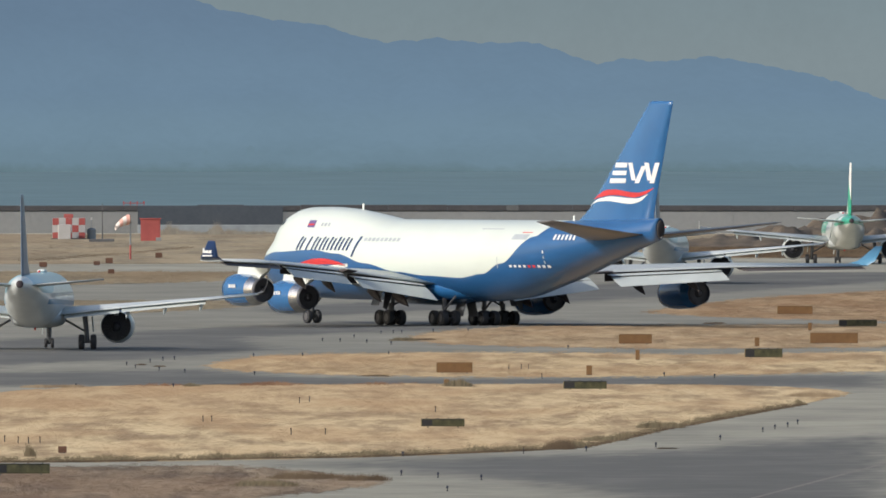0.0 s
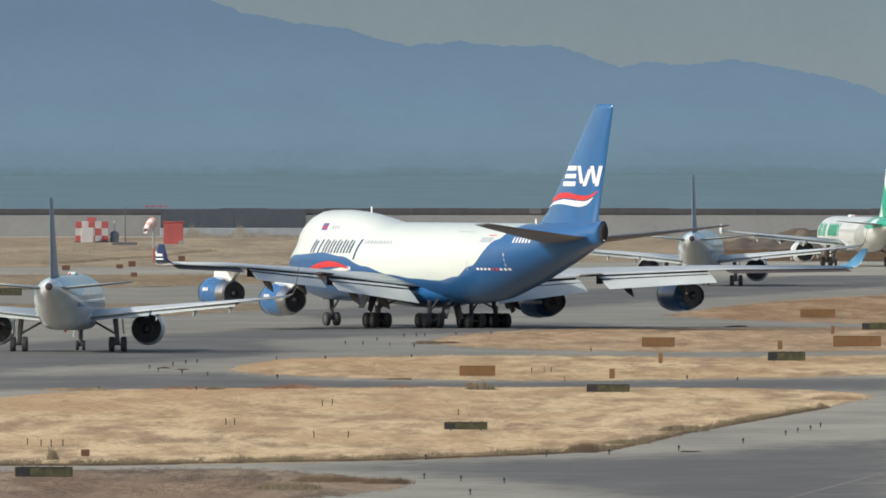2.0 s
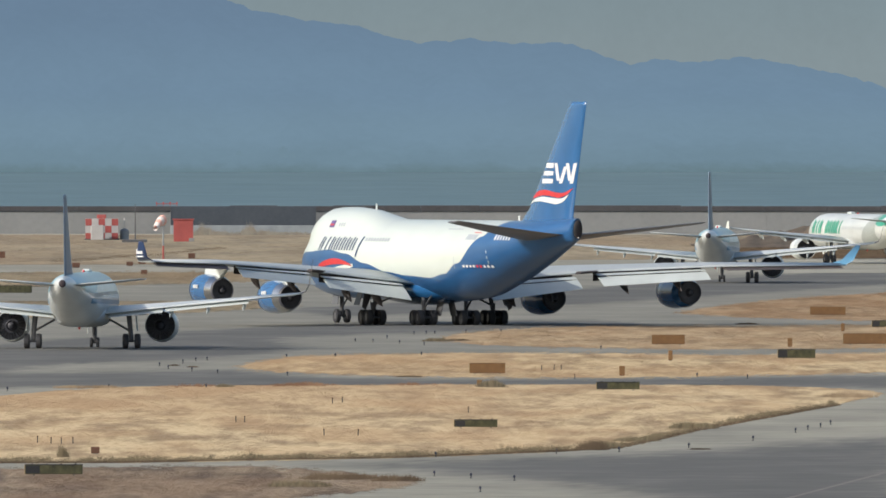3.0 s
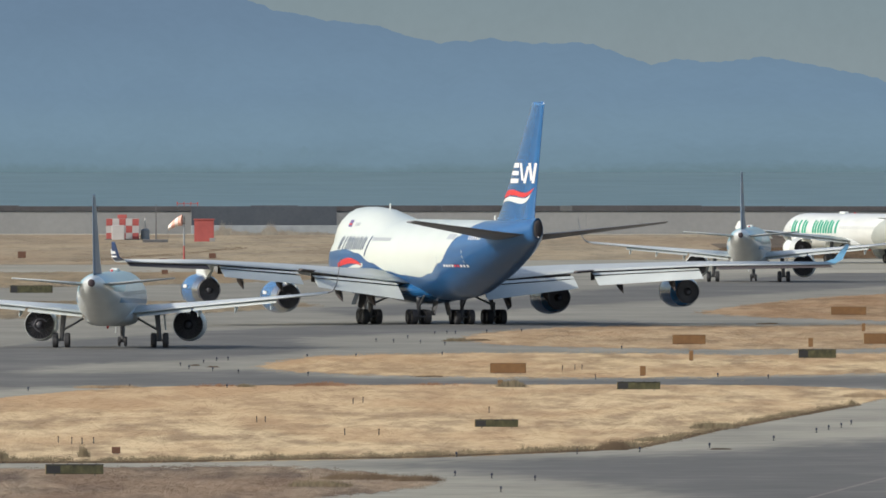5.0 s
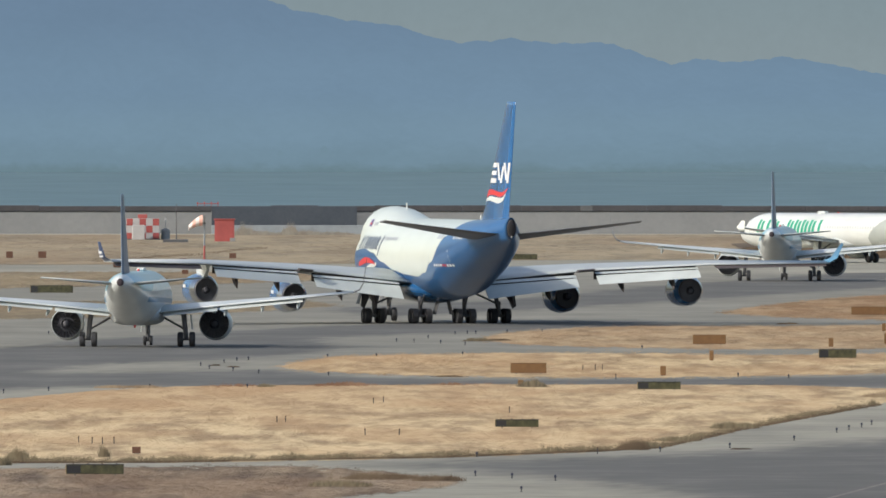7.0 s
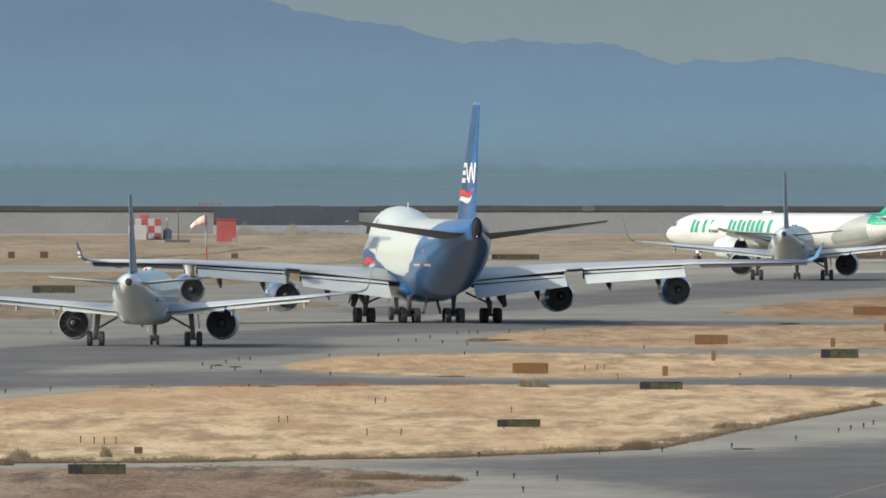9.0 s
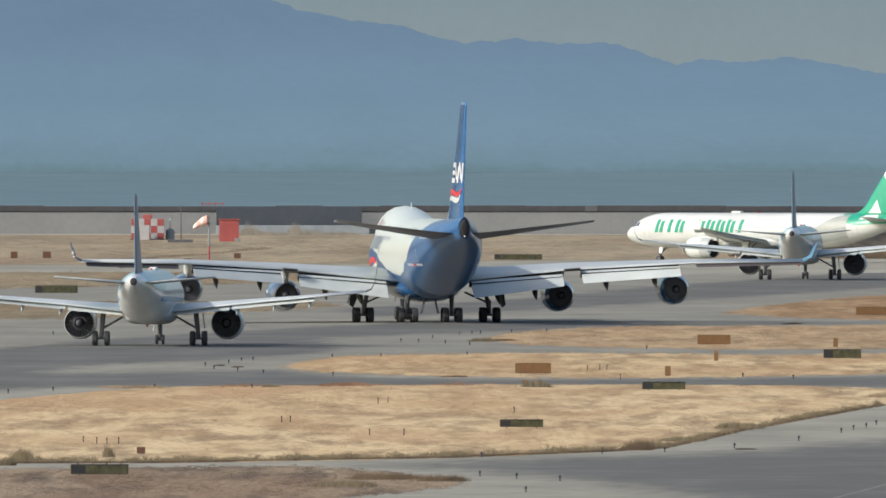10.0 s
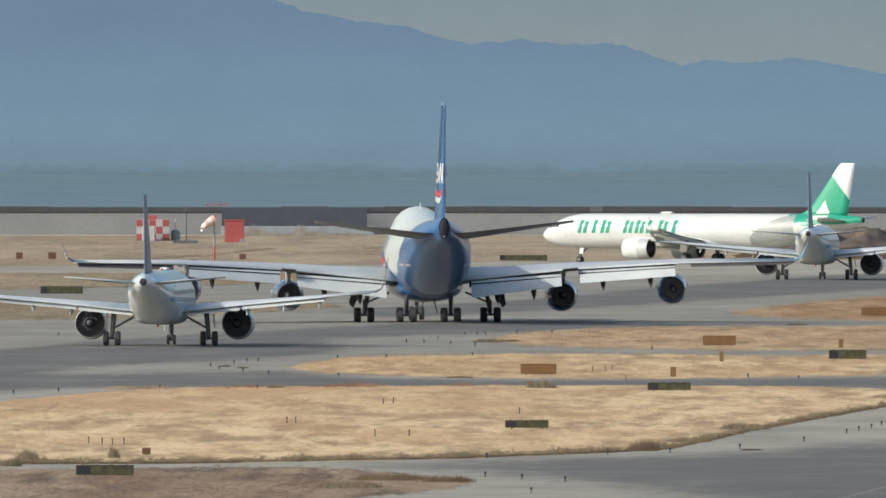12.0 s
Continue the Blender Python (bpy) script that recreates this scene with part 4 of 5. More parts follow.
# bars in a cell: upright pairs of uneven height, single uprights, none
STROKES = {
    "pair": ((0.05, 0.05, 0.0, 1.0), (0.52, 0.52, 0.0, 0.9)),
    "post": ((0.3, 0.3, 0.0, 1.0),),
    "gap": (),
}


def livery_material(name, low, high, stops, span, top=12.0):
    """Two colours parted by a wavy line: below it low, above it high. stops of (x, z)."""
    m, t, b = nodes_of(name)
    u = calc(t, "DIVIDE", calc(t, "ADD", axis(t, 0), span), 2 * span)
    line = ramp(t, u, sorted([((x + span) / (2 * span), z / top) for x, z in stops]), "EASE")
    s = t.nodes.new("ShaderNodeSeparateColor")
    t.links.new(line, s.inputs[0])
    over = calc(t, "SUBTRACT", axis(t, 2), calc(t, "MULTIPLY", s.outputs[0], top))
    fac = calc(t, "MULTIPLY", over, 30.0)
    n = t.nodes.new("ShaderNodeClamp")
    t.links.new(fac, n.inputs[0])
    big = noise_node(t, 0.25, 4)
    streaks = noise_node(t, 0.5, 4, stretch=(0.3, 1.0, 2.5))
    g = calc(t, "ADD", calc(t, "MULTIPLY", big, 0.5), calc(t, "MULTIPLY", streaks, 0.5))
    lowc = ramp(t, g, [(0.3, dim(low, 0.85)), (0.7, dim(low, 1.12))])
    highc = ramp(t, g, [(0.3, dim(high, 0.94)), (0.7, dim(high, 1.03))])
    t.links.new(blend(t, n.outputs[0], lowc, highc), b.inputs["Base Color"])
    b.inputs["Roughness"].default_value = 0.3
    b.inputs["Coat Weight"].default_value = 0.4
    b.inputs["Coat Roughness"].default_value = 0.12
    return m


def upright(name, sections, mat, parent, label=""):
    """A fin: sections (z, leading edge, chord, thickness)."""
    rings = []
    for z, le, ch, th in sections:
        a = [(le - c * ch, h * th / 2, z) for c, h in FOIL]
        rings.append(a + [(x, -y, zz) for x, y, zz in a[::-1][:-1]])
    v, f = loft(rings)
    return shell(name, v, f, mat, parent, label, smooth=True)


def fin_skin(sections, x, z):
    zs = [s[0] for s in sections]
    le, ch, th = (float(np.interp(z, zs, [s[c] for s in sections])) for c in (1, 2, 3))
    return foil_half(min(1.0, max(0.0, (le - x) / ch))) * th / 2


def fin_patch(name, sections, outline, mat, parent, side):
    """A patch on the fin given as (x, z) columns of low and high points."""
    v = []
    for x, z0, z1, lean in outline:
        for w in range(4):
            z = z0 + (z1 - z0) * w / 3
            xx = x + lean * w / 3
            v.append((xx, side * (fin_skin(sections, xx, z) + 0.03), z))
    n = len(outline)
    f = [(i * 4 + w, i * 4 + w + 1, (i + 1) * 4 + w + 1, (i + 1) * 4 + w) for i in range(n - 1) for w in range(3)]
    return shell(name, v, f, mat, parent)


def flap(parent, y0, y1, hinge0, hinge1, z0, z1, chord0, chord1, angle, mat, side, name="flap", thick=0.34):
    """A hinged panel behind the wing, turned down by angle degrees."""
    c, s = math.cos(radians(angle)), math.sin(radians(angle))
    rings = []
    for y, hx, z, ch in ((y0, hinge0, z0, chord0), (y1, hinge1, z1, chord1)):
        up = [(q * ch, h * thick / 2) for q, h in FOIL]
        dn = [(q * ch, -h * thick / 2 * 0.6) for q, h in FOIL[::-1][:-1]]
        rings.append([(hx - a * c, y * side, z - a * s + b * c) for a, b in up + dn])
    v, f = loft(rings)
    return soften(shell(name, v, f, mat, parent))


def fairing(parent, x0, x1, y, z, r, mat, name="flap_fairing", tilt=0.5):
    """A canoe-shaped pod under the wing."""
    prof = [(0.0, 0.05), (0.12, 0.6), (0.35, 1.0), (0.65, 0.85), (0.9, 0.35), (1.0, 0.06)]
    rings = [[(x0 + (x1 - x0) * u, y + 0.55 * r * q * math.cos(2 * math.pi * k / 10), z - tilt * u * u + r * q * math.sin(2 * math.pi * k / 10)) for k in range(10)] for u, q in prof]
    v, f = loft(rings)
    return shell(name, v, f, mat, parent, smooth=True)


def engine(parent, x, y, z, r, length, cowl, rear, pyl, wing_z, label, open_duct=False):
    """A nacelle with lip, reverser sleeve, exhaust and pylon. x is the intake lip."""
    # cowl ends at cut, bright sleeve at mid, dark nozzle at end with radius tip
    cut, mid, end, tip = (0.50, 0.80, 0.82, 0.945) if open_duct else (0.62, 0.78, 0.84, 0.72)
    throat = (1.033, 1.01, 0.96) if open_duct else (0.973, 0.89, 0.775)
    e = shell("engine", *loft(turned([(-0.35 * r, 0.80 * r), (-0.05 * r, 0.84 * r), (0.0, 0.90 * r), (-0.1 * r, 0.97 * r), (-0.45 * r, 1.03 * r), (-1.3 * r, 1.06 * r), (-cut * length, (1.03 if open_duct else 0.97) * r)], x, y, z), cap=False), cowl, parent, label, smooth=True)
    shell("intake_lip", *loft(turned([(-0.03 * r, 0.835 * r), (0.015 * r, 0.90 * r), (-0.1 * r, 0.985 * r)], x, y, z), cap=False), METAL, e, smooth=True)
    # two sleeve halves, hinged at the pylon; inboard cowl blue paints a reflection
    rings = turned([(-cut * length, throat[0] * r), (-(cut + mid) / 2 * length, throat[1] * r), (-mid * length, throat[2] * r)], x, y, z)
    for out, first in ((y > 0, 21), (y < 0, 7)):
        arcs = [[ring[(first + k) % 28] for k in range(15)] for ring in rings]
        strip = [(a * 15 + k, a * 15 + k + 1, a * 15 + k + 16, a * 15 + k + 15) for a in range(2) for k in range(14)]
        shell("reverser_sleeve", [p for arc in arcs for p in arc], strip, rear if out or open_duct else cowl, e, smooth=True)
    shell("nozzle", *loft(turned([(-mid * length, (throat[2] - 0.002) * r), (-end * length, tip * r), (-end * length + 0.01, (tip - 0.025) * r), (-(end - 0.03) * length, (tip - 0.03) * r)], x, y, z), cap=False), DARKMETAL if not open_duct else rear, e, smooth=True)
    shell("fan_disc", *loft(turned([(-0.34 * r, 0.79 * r), (-0.36 * r, 0.79 * r)], x, y, z)), DARKMETAL, e)
    shell("bypass_duct", *loft(turned([(-(end - 0.045) * length, (tip - 0.02) * r), (-(end - 0.05) * length, 0.3 * r)], x, y, z)), DARKMETAL, e)
    bm = bmesh.new()
    for k in range(22):
        a0 = 2 * math.pi * k / 22
        a1 = a0 + 0.07
        xa, xb = x - (end - 0.044) * length, x - (end - 0.02) * length
        quad = [bm.verts.new((px, y + rr * r * math.cos(aa), z + rr * r * math.sin(aa))) for px, rr, aa in ((xa, 0.46, a0), (xb, 0.48, a1), (xb, tip - 0.05, a1), (xa, tip - 0.05, a0))]
        bm.faces.new(quad)
    bmesh.ops.solidify(bm, geom=bm.faces[:], thickness=0.02)
    if open_duct:
        part("guide_vanes", bm, VANEM, e)
    else:
        bm.free()
    core = 0.78 if open_duct else 0.6
    shell("exhaust", *loft(turned([(-(end - 0.05) * length, 0.47 * core * r), (-(end - 0.03) * length, 0.46 * core * r), (-(end - 0.02 + 0.1 * (core - 0.6)) * length, 0.42 * core * r), (-(end - 0.022 + 0.1 * (core - 0.6)) * length, 0.4 * core * r), (-(end - 0.03) * length, 0.38 * core * r)], x, y, z), cap=False), DARKMETAL, e, smooth=True)
    shell("exhaust_cone", *loft(turned([(-(end - 0.04) * length, 0.38 * core * r), (-end * length, 0.24 * core * r), (-(end + 0.06 * (core - 0.6)) * length, 0.04 * r)], x, y, z)), DARKMETAL, e, smooth=True)
    bm = bmesh.new()
    w = 0.16 * r
    pts = [(x - 0.5 * r, z + 1.0 * r, w * 0.5), (x - 0.2 * length, wing_z + 0.35, w), (x - 0.95 * length, wing_z + 0.1, w), (x - 0.98 * length, wing_z - 0.35, w * 0.5), (x - 0.7 * length, z + 0.7 * r, w)]
    lft = [bm.verts.new((px, y + t, pz)) for px, pz, t in pts]
    rgt = [bm.verts.new((px, y - t, pz)) for px, pz, t in pts]
    bm.faces.new(lft)
    bm.faces.new(rgt[::-1])
    for i in range(5):
        j = (i + 1) % 5
        bm.faces.new((lft[i], rgt[i], rgt[j], lft[j]))
    part("pylon", bm, pyl, e)
    return e


def bogie(parent, x, y, top, r, w, xs, ys, lean, brace, name, door=None):
    """A landing gear leg with its wheels."""
    bm = bmesh.new()
    add_rod(bm, (x, y, r), (x, y + lean, top), 0.17, 0.21, 12)
    add_rod(bm, (x, y, r), (x, y, r + (top - r) * 0.45), 0.12, 0.12, 12)
    add_rod(bm, (x, y, r + (top - r) * 0.35), brace, 0.085, 0.085, 8)
    add_rod(bm, (x + 0.15, y, r + 0.25), (x + 0.45, y, r + (top - r) * 0.5), 0.05, 0.05, 6)
    if len(xs) > 1:
        add_box(bm, x + min(xs), x + max(xs), y - 0.09, y + 0.09, r - 0.11, r + 0.12, 0.03)
    for dx in xs:
        add_rod(bm, (x + dx, y + min(ys), r), (x + dx, y + max(ys), r), 0.09, 0.09, 8)
    g = part(name, bm, STRUT, parent)
    for dx in xs:
        for dy in ys:
            wheel(g, x + dx, y + dy, r, r, w)
    if door:
        x0, x1, yy, z0, z1, tilt, mat = door
        bm = box(x0, x1, -0.03, 0.03, 0, z1 - z0, 0.01)
        bmesh.ops.transform(bm, matrix=Matrix.Translation((0, yy, z1)) @ Matrix.Rotation(radians(tilt), 4, "X") @ Matrix.Translation((0, 0, z0 - z1)), verts=bm.verts)
        part("gear_door", bm, mat, g)
    return g


SWEEP = paint("pale_grey_sweep", (0.33, 0.36, 0.345), 0.4, vary=0.1, scale=0.4)
PALEWIN = paint("cabin_window_grey", (0.40, 0.43, 0.45), 0.3, vary=0.1, scale=0.4)
TAILPIPE = paint("heat_stained_pipe", (0.04, 0.03, 0.038), 0.6, vary=0.25, scale=3.0)
CAPDARK = paint("sooty_tail_cap", (0.02, 0.02, 0.024), 0.85, vary=0.2, scale=2.0)
STABM = paint("tailplane_grey", (0.17, 0.17, 0.18), 0.4, vary=0.12, scale=0.4)


# ---------------------------------------------------------------- the jumbo freighter
def jumbo():
    e = tagged(new("cargo_jet"), "four-engined white and blue jumbo freighter taxiing, flaps lowered", "aircraft")
    hull = Hull([(33.2, 4.7, 5.2, 0.15), (32.8, 4.1, 5.8, 0.85), (32.0, 3.6, 6.5, 1.4), (30.6, 3.05, 7.25, 2.0), (28.7, 2.62, 7.95, 2.5), (26.4, 2.35, 8.5, 2.9), (22.6, 2.15, 8.85, 3.2), (18, 2.1, 9.0, 3.25),
                 (-8, 2.1, 9.0, 3.25), (-13, 2.45, 9.0, 3.22), (-20, 3.85, 9.0, 2.9), (-26, 5.3, 9.02, 2.35), (-31, 6.5, 9.1, 1.55), (-34, 7.1, 9.2, 0.86), (-35.4, 7.4, 9.25, 0.42)],
                [(31.0, 7.2, 0.7), (30.1, 8.1, 1.35), (29.0, 8.95, 1.85), (27.8, 9.55, 2.2), (25.8, 9.98, 2.45), (21, 10.02, 2.55), (17, 9.85, 2.55), (13.5, 9.45, 2.55), (10.5, 9.1, 2.6), (8, 8.75, 2.6), (7, 8.3, 2.5)])
    skin = livery_material("freighter_skin", (0.021, 0.100, 0.26), (0.64, 0.695, 0.65),
                           [(36, 5.4), (33, 5.55), (27, 6.1), (20, 6.3), (15.5, 6.0), (10.5, 5.2), (5, 4.5), (0, 4.2), (-6, 4.05), (-10, 4.4), (-13.5, 5.3), (-18.3, 7.6), (-21, 9.2), (-22.5, 11.5), (-36, 12)], 36)
    fus = hull.build(e, skin)
    # end of the tail cone, cockpit glass, small marks
    shell("tail_cap", *loft([[(x, y * k * 1.25, 8.28 + (z - 8.28) * k * 1.25) for x, y, z in [(xx, p[1], p[2]) for p in hull.ring(-35.3)]] for xx, k in ((-35.41, 0.68), (-35.55, 0.64), (-35.62, 0.4))]), CAPDARK, fus, "dark tail cone end", smooth=True)
    part("tail_lamp", add_rod(bmesh.new(), (-35.42, 0, 7.62), (-35.62, 0, 7.62), 0.09, 0.06, 8), PALE, fus, "small white tail lamp")
    for s in (1, -1):
        for i in range(3):
            hull.decal("cockpit_window", [(29.4 - i * 0.7, 8.15 + i * 0.12), (28.85 - i * 0.7, 8.23 + i * 0.12), (28.75 - i * 0.7, 8.65 + i * 0.1), (29.15 - i * 0.7, 8.57 + i * 0.1)], GLASS, fus, s, nx=2, nz=2)
        hull.lettering(23.1, 13.2, 6.3, 7.45, ("pair", "post", "pair", "pair", "pair", "pair", "pair"), INK, fus, s, slant=0.45, weight=0.2)
        hull.decal("letter_tail", [(12.9, 5.75), (12.55, 5.75), (11.6, 7.5), (12.0, 7.5)], INK, fus, s)
        for i in range(9):
            hull.decal("small_lettering", [(11.2 - i * 0.73, 7.1), (10.7 - i * 0.73, 7.1), (10.65 - i * 0.73, 7.4), (11.15 - i * 0.73, 7.4)], DIMINK, fus, s, nx=1, nz=1)
        hull.decal("flag_mark", [(22.4, 8.25), (21.1, 8.25), (21.1, 8.85), (22.4, 8.85)], FLAGB, fus, s, nx=2, nz=2)
        hull.decal("flag_stripe", [(22.3, 8.42), (21.2, 8.42), (21.2, 8.56), (22.3, 8.56)], RED, fus, s, nx=2, nz=2, off=0.05)
        for i in range(3):
            hull.decal("flag_letter", [(20.0 - i * 0.6, 8.35), (19.65 - i * 0.6, 8.35), (19.65 - i * 0.6, 8.65), (20.0 - i * 0.6, 8.65)], DIMINK, fus, s, nx=1, nz=1)
        hull.wave("red_wave", 22.6, 13.8, lambda u: 4.75 + 0.35 * math.sin(2.6 * u), lambda u: 4.95 + 0.62 * math.sin(math.pi * (0.06 + 0.9 * u)) + 0.05 * u, RED, fus, s)
        hull.wave("white_wave", 21.5, 13.4, lambda u: 4.35 + 0.55 * u * u, lambda u: 4.38 + 0.34 * math.sin(3.0 * u) + 0.75 * u * u, WHITE, fus, s)
        for i in range(9):
            hull.decal("address_mark", [(-14.8 - i * 0.7, 5.0), (-15.2 - i * 0.7, 5.0), (-15.2 - i * 0.7, 5.2), (-14.8 - i * 0.7, 5.2)], RED if i in (4, 5) else PALE, fus, s, nx=1, nz=1)
        for i in range(6):
            hull.decal("registration_mark", [(-21.6 - i * 0.62, 7.35), (-21.9 - i * 0.62, 7.35), (-21.95 - i * 0.62, 7.8), (-21.65 - i * 0.62, 7.8)], PALE, fus, s, nx=1, nz=2)
        hull.decal("emblem", [(-14.6, 7.35), (-17.2, 7.35), (-17.4, 7.8), (-14.8, 7.8)], DIMINK, fus, s)
        hull.decal("emblem_stripe", [(-15.9, 7.92), (-17.6, 7.92), (-17.65, 7.99), (-15.95, 7.99)], RED, fus, s)
        # pale dots painted as the glint along a door outline
        for k, zz in enumerate((5.35, 5.75, 6.2)):
            hull.decal("door_glint", [(-20.2, zz), (-20.35, zz), (-20.35, zz + 0.25), (-20.2, zz + 0.25)], PALE if k == 2 else DIMINK, fus, s, nx=1, nz=1)
        hull.decal("hatch", [(-8.3, 8.2), (-12.2, 8.2), (-12.2, 8.27), (-8.3, 8.27)], DIMINK, fus, s, nx=2, nz=1)
        hull.decal("cargo_door_seam", [(-12.9, 4.9), (-13.0, 4.9), (-13.0, 5.9), (-12.9, 5.9)], DIMINK, fus, s, nx=1, nz=2)
    for x, hgt in ((16.6, 0.42), (-20.5, 0.3)):
        z = hull.at(x)[1] if x < 8 else hull.at(x)[3][0]
        part("antenna", add_box(bmesh.new(), x - 0.16, x + 0.12, -0.035, 0.035, z - 0.1, z + hgt + 0.1, 0.02), WHITE, fus)
    # wing-to-body fairing
    rings = []
    for u in np.linspace(0, 1, 15):
        x = 15.5 - 26 * u
        k = max(0.03, math.sin(math.pi * min(1, max(0, u))) ** (0.5 if u < 0.5 else 0.8))
        wide = 3.4 - 1.1 * max(0.0, u - 0.35) / 0.65
        rings.append([(x, wide * k * math.sin(2 * math.pi * q / 24), 3.05 - 1.35 * k * math.cos(2 * math.pi * q / 24)) for q in range(24)])
    shell("belly_fairing", *loft(rings), BLUE, e, smooth=True)

    FIN = [(8.6, -20.6, 13.6, 1.0), (9.1, -21.6, 12.7, 0.95), (10.0, -23.2, 11.2, 0.85), (18.75, -33.15, 4.2, 0.46), (19.05, -33.6, 3.8, 0.36)]
    fin = upright("fin", FIN, BLUE, e)
    for s in (1, -1):
        # mark on the fin as plain white bars, level ones before slanting ones
        for x0, x1, z0, z1 in ((-28.0, -30.2, 13.48, 13.88), (-27.6, -30.1, 12.84, 13.20), (-27.2, -30.0, 12.17, 12.56)):
            fin_patch("mark_bar", FIN, [(x0 + (x1 - x0) * k / 3, z0, z1, -0.12) for k in range(4)], PALE, fin, s)
        for x0, lean, z0, z1 in ((-31.0, 0.55, 12.4, 13.88), (-31.45, -1.15, 12.17, 13.6), (-33.45, 0.45, 12.4, 13.88), (-33.75, -0.9, 12.17, 13.88)):
            fin_patch("mark_bar", FIN, [(x0, z0, z1, lean), (x0 - 0.34, z0, z1, lean), (x0 - 0.68, z0, z1, lean)], PALE, fin, s)
        for name, mat, low, high in (
                ("red_wave", RED, ((-23.9, 10.79), (-24.9, 10.88), (-27.2, 11.15), (-28.8, 11.15), (-31.4, 10.93), (-33.1, 11.2), (-34.4, 11.75)),
                 ((-23.9, 10.8), (-26.5, 11.59), (-28.5, 11.64), (-30.8, 11.4), (-32.4, 11.35), (-34.4, 11.78))),
                ("white_wave", WHITE, ((-23.4, 10.26), (-25.2, 10.61), (-27.2, 10.67), (-29.1, 10.52), (-30.8, 10.4), (-32.4, 10.61), (-33.5, 11.24)),
                 ((-23.4, 10.28), (-25.2, 10.83), (-27.5, 11.07), (-30.8, 10.9), (-32.1, 10.88), (-33.5, 11.26)))):
            xs = np.linspace(low[0][0], low[-1][0], 24)
            edges = []
            for line in (low, high):
                z = np.interp(-xs, [-p[0] for p in line], [p[1] for p in line])
                edges.append(np.concatenate([z[:1], (z[:-2] + 2 * z[1:-1] + z[2:]) / 4, z[-1:]]))
            fin_patch(name, FIN, [(float(x), float(a), float(max(a + 0.01, b)), 0) for x, a, b in zip(xs, *edges)], mat, fin, s)

    for s in (1, -1):
        side = s
        wing = surface("wing", [(2.6, 14.6, 15.6, 3.8, 1.9), (6.5, 11.3, 12.1, 4.15, 1.35), (12.3, 6.1, 8.5, 4.7, 0.9), (22.0, -3.2, 6.0, 5.25, 0.55), (31.2, -12.1, 4.0, 5.4, 0.32)], GREY, e, side=side, drop=0.25)
        # dark webs added inside the flap slots, painted as their shade
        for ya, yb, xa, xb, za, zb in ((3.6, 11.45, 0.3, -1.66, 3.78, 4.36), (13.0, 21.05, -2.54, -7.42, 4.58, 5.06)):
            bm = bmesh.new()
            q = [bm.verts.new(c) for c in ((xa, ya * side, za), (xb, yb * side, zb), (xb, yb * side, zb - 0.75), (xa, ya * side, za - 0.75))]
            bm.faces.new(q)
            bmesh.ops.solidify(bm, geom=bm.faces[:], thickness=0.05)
            part("flap_cove_shade", bm, UNDER, wing)
        flap(wing, 3.7, 11.45, -0.1, -2.06, 3.58, 4.16, 1.2, 1.0, 10, FLAPM, side, name="fore_flap", thick=0.14)
        flap(wing, 3.7, 11.45, -1.1, -2.87, 3.26, 3.9, 2.7, 1.75, 25, FLAPM, side, thick=0.26)
        flap(wing, 13.0, 21.05, -2.94, -7.82, 4.43, 4.92, 1.0, 0.9, 8, FLAPM, side, name="fore_flap", thick=0.12)
        flap(wing, 13.0, 21.05, -3.74, -8.53, 4.18, 4.7, 1.9, 1.6, 24, FLAPM, side, thick=0.22)
        # both ailerons get the dark tone of a shaded underside as paint
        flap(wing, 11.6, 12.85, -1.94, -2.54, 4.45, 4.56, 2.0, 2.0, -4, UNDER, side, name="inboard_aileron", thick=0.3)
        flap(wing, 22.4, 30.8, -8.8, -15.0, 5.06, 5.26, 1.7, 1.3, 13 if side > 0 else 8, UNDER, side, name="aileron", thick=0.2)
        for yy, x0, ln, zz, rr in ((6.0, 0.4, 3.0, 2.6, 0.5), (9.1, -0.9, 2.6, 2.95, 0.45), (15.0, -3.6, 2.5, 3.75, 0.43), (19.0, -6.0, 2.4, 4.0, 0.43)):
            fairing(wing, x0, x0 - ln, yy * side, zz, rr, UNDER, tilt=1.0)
        v, f = loft([foil_ring(le, ch, z, th, y * side) for y, le, ch, z, th in [(31.1, -12.0, 4.0, 5.4, 0.3), (31.7, -13.2, 3.0, 5.75, 0.22), (32.2, -15.3, 1.3, 7.0, 0.12)]])
        wl = shell("winglet", v, f, NAVY if side > 0 else SKYB, wing, "blue winglet", smooth=True)
        if side > 0:
            for i in range(3):
                x = -13.9 - i * 0.55
                part("winglet_mark", box(x - 0.42, x, 31.76, 31.92, 6.0, 6.42), PALE, wl)
            part("winglet_stripe", box(-15.3, -13.6, 31.62, 31.8, 5.72, 5.84), PALE, wl)
        bm = bmesh.new()
        bm.faces.new([bm.verts.new((0.5, yy * side, zz)) for yy, zz in ((5.75, 2.95), (6.6, 2.95), (6.8, 1.5), (6.45, 1.25))])
        bmesh.ops.solidify(bm, geom=bm.faces[:], thickness=0.06)
        part("wing_gear_door", bm, STRUT, e)
        engine(e, 9.4, 11.95 * side, 2.3, 1.36, 6.3, BLUE, SLEEVE, WHITE, 4.2, "blue nacelle with bare metal reverser sleeve")
        engine(e, 0.5, 21.1 * side, 2.9, 1.32, 6.3, BLUE, SLEEVE, WHITE, 4.95, "blue nacelle with bare metal reverser sleeve")
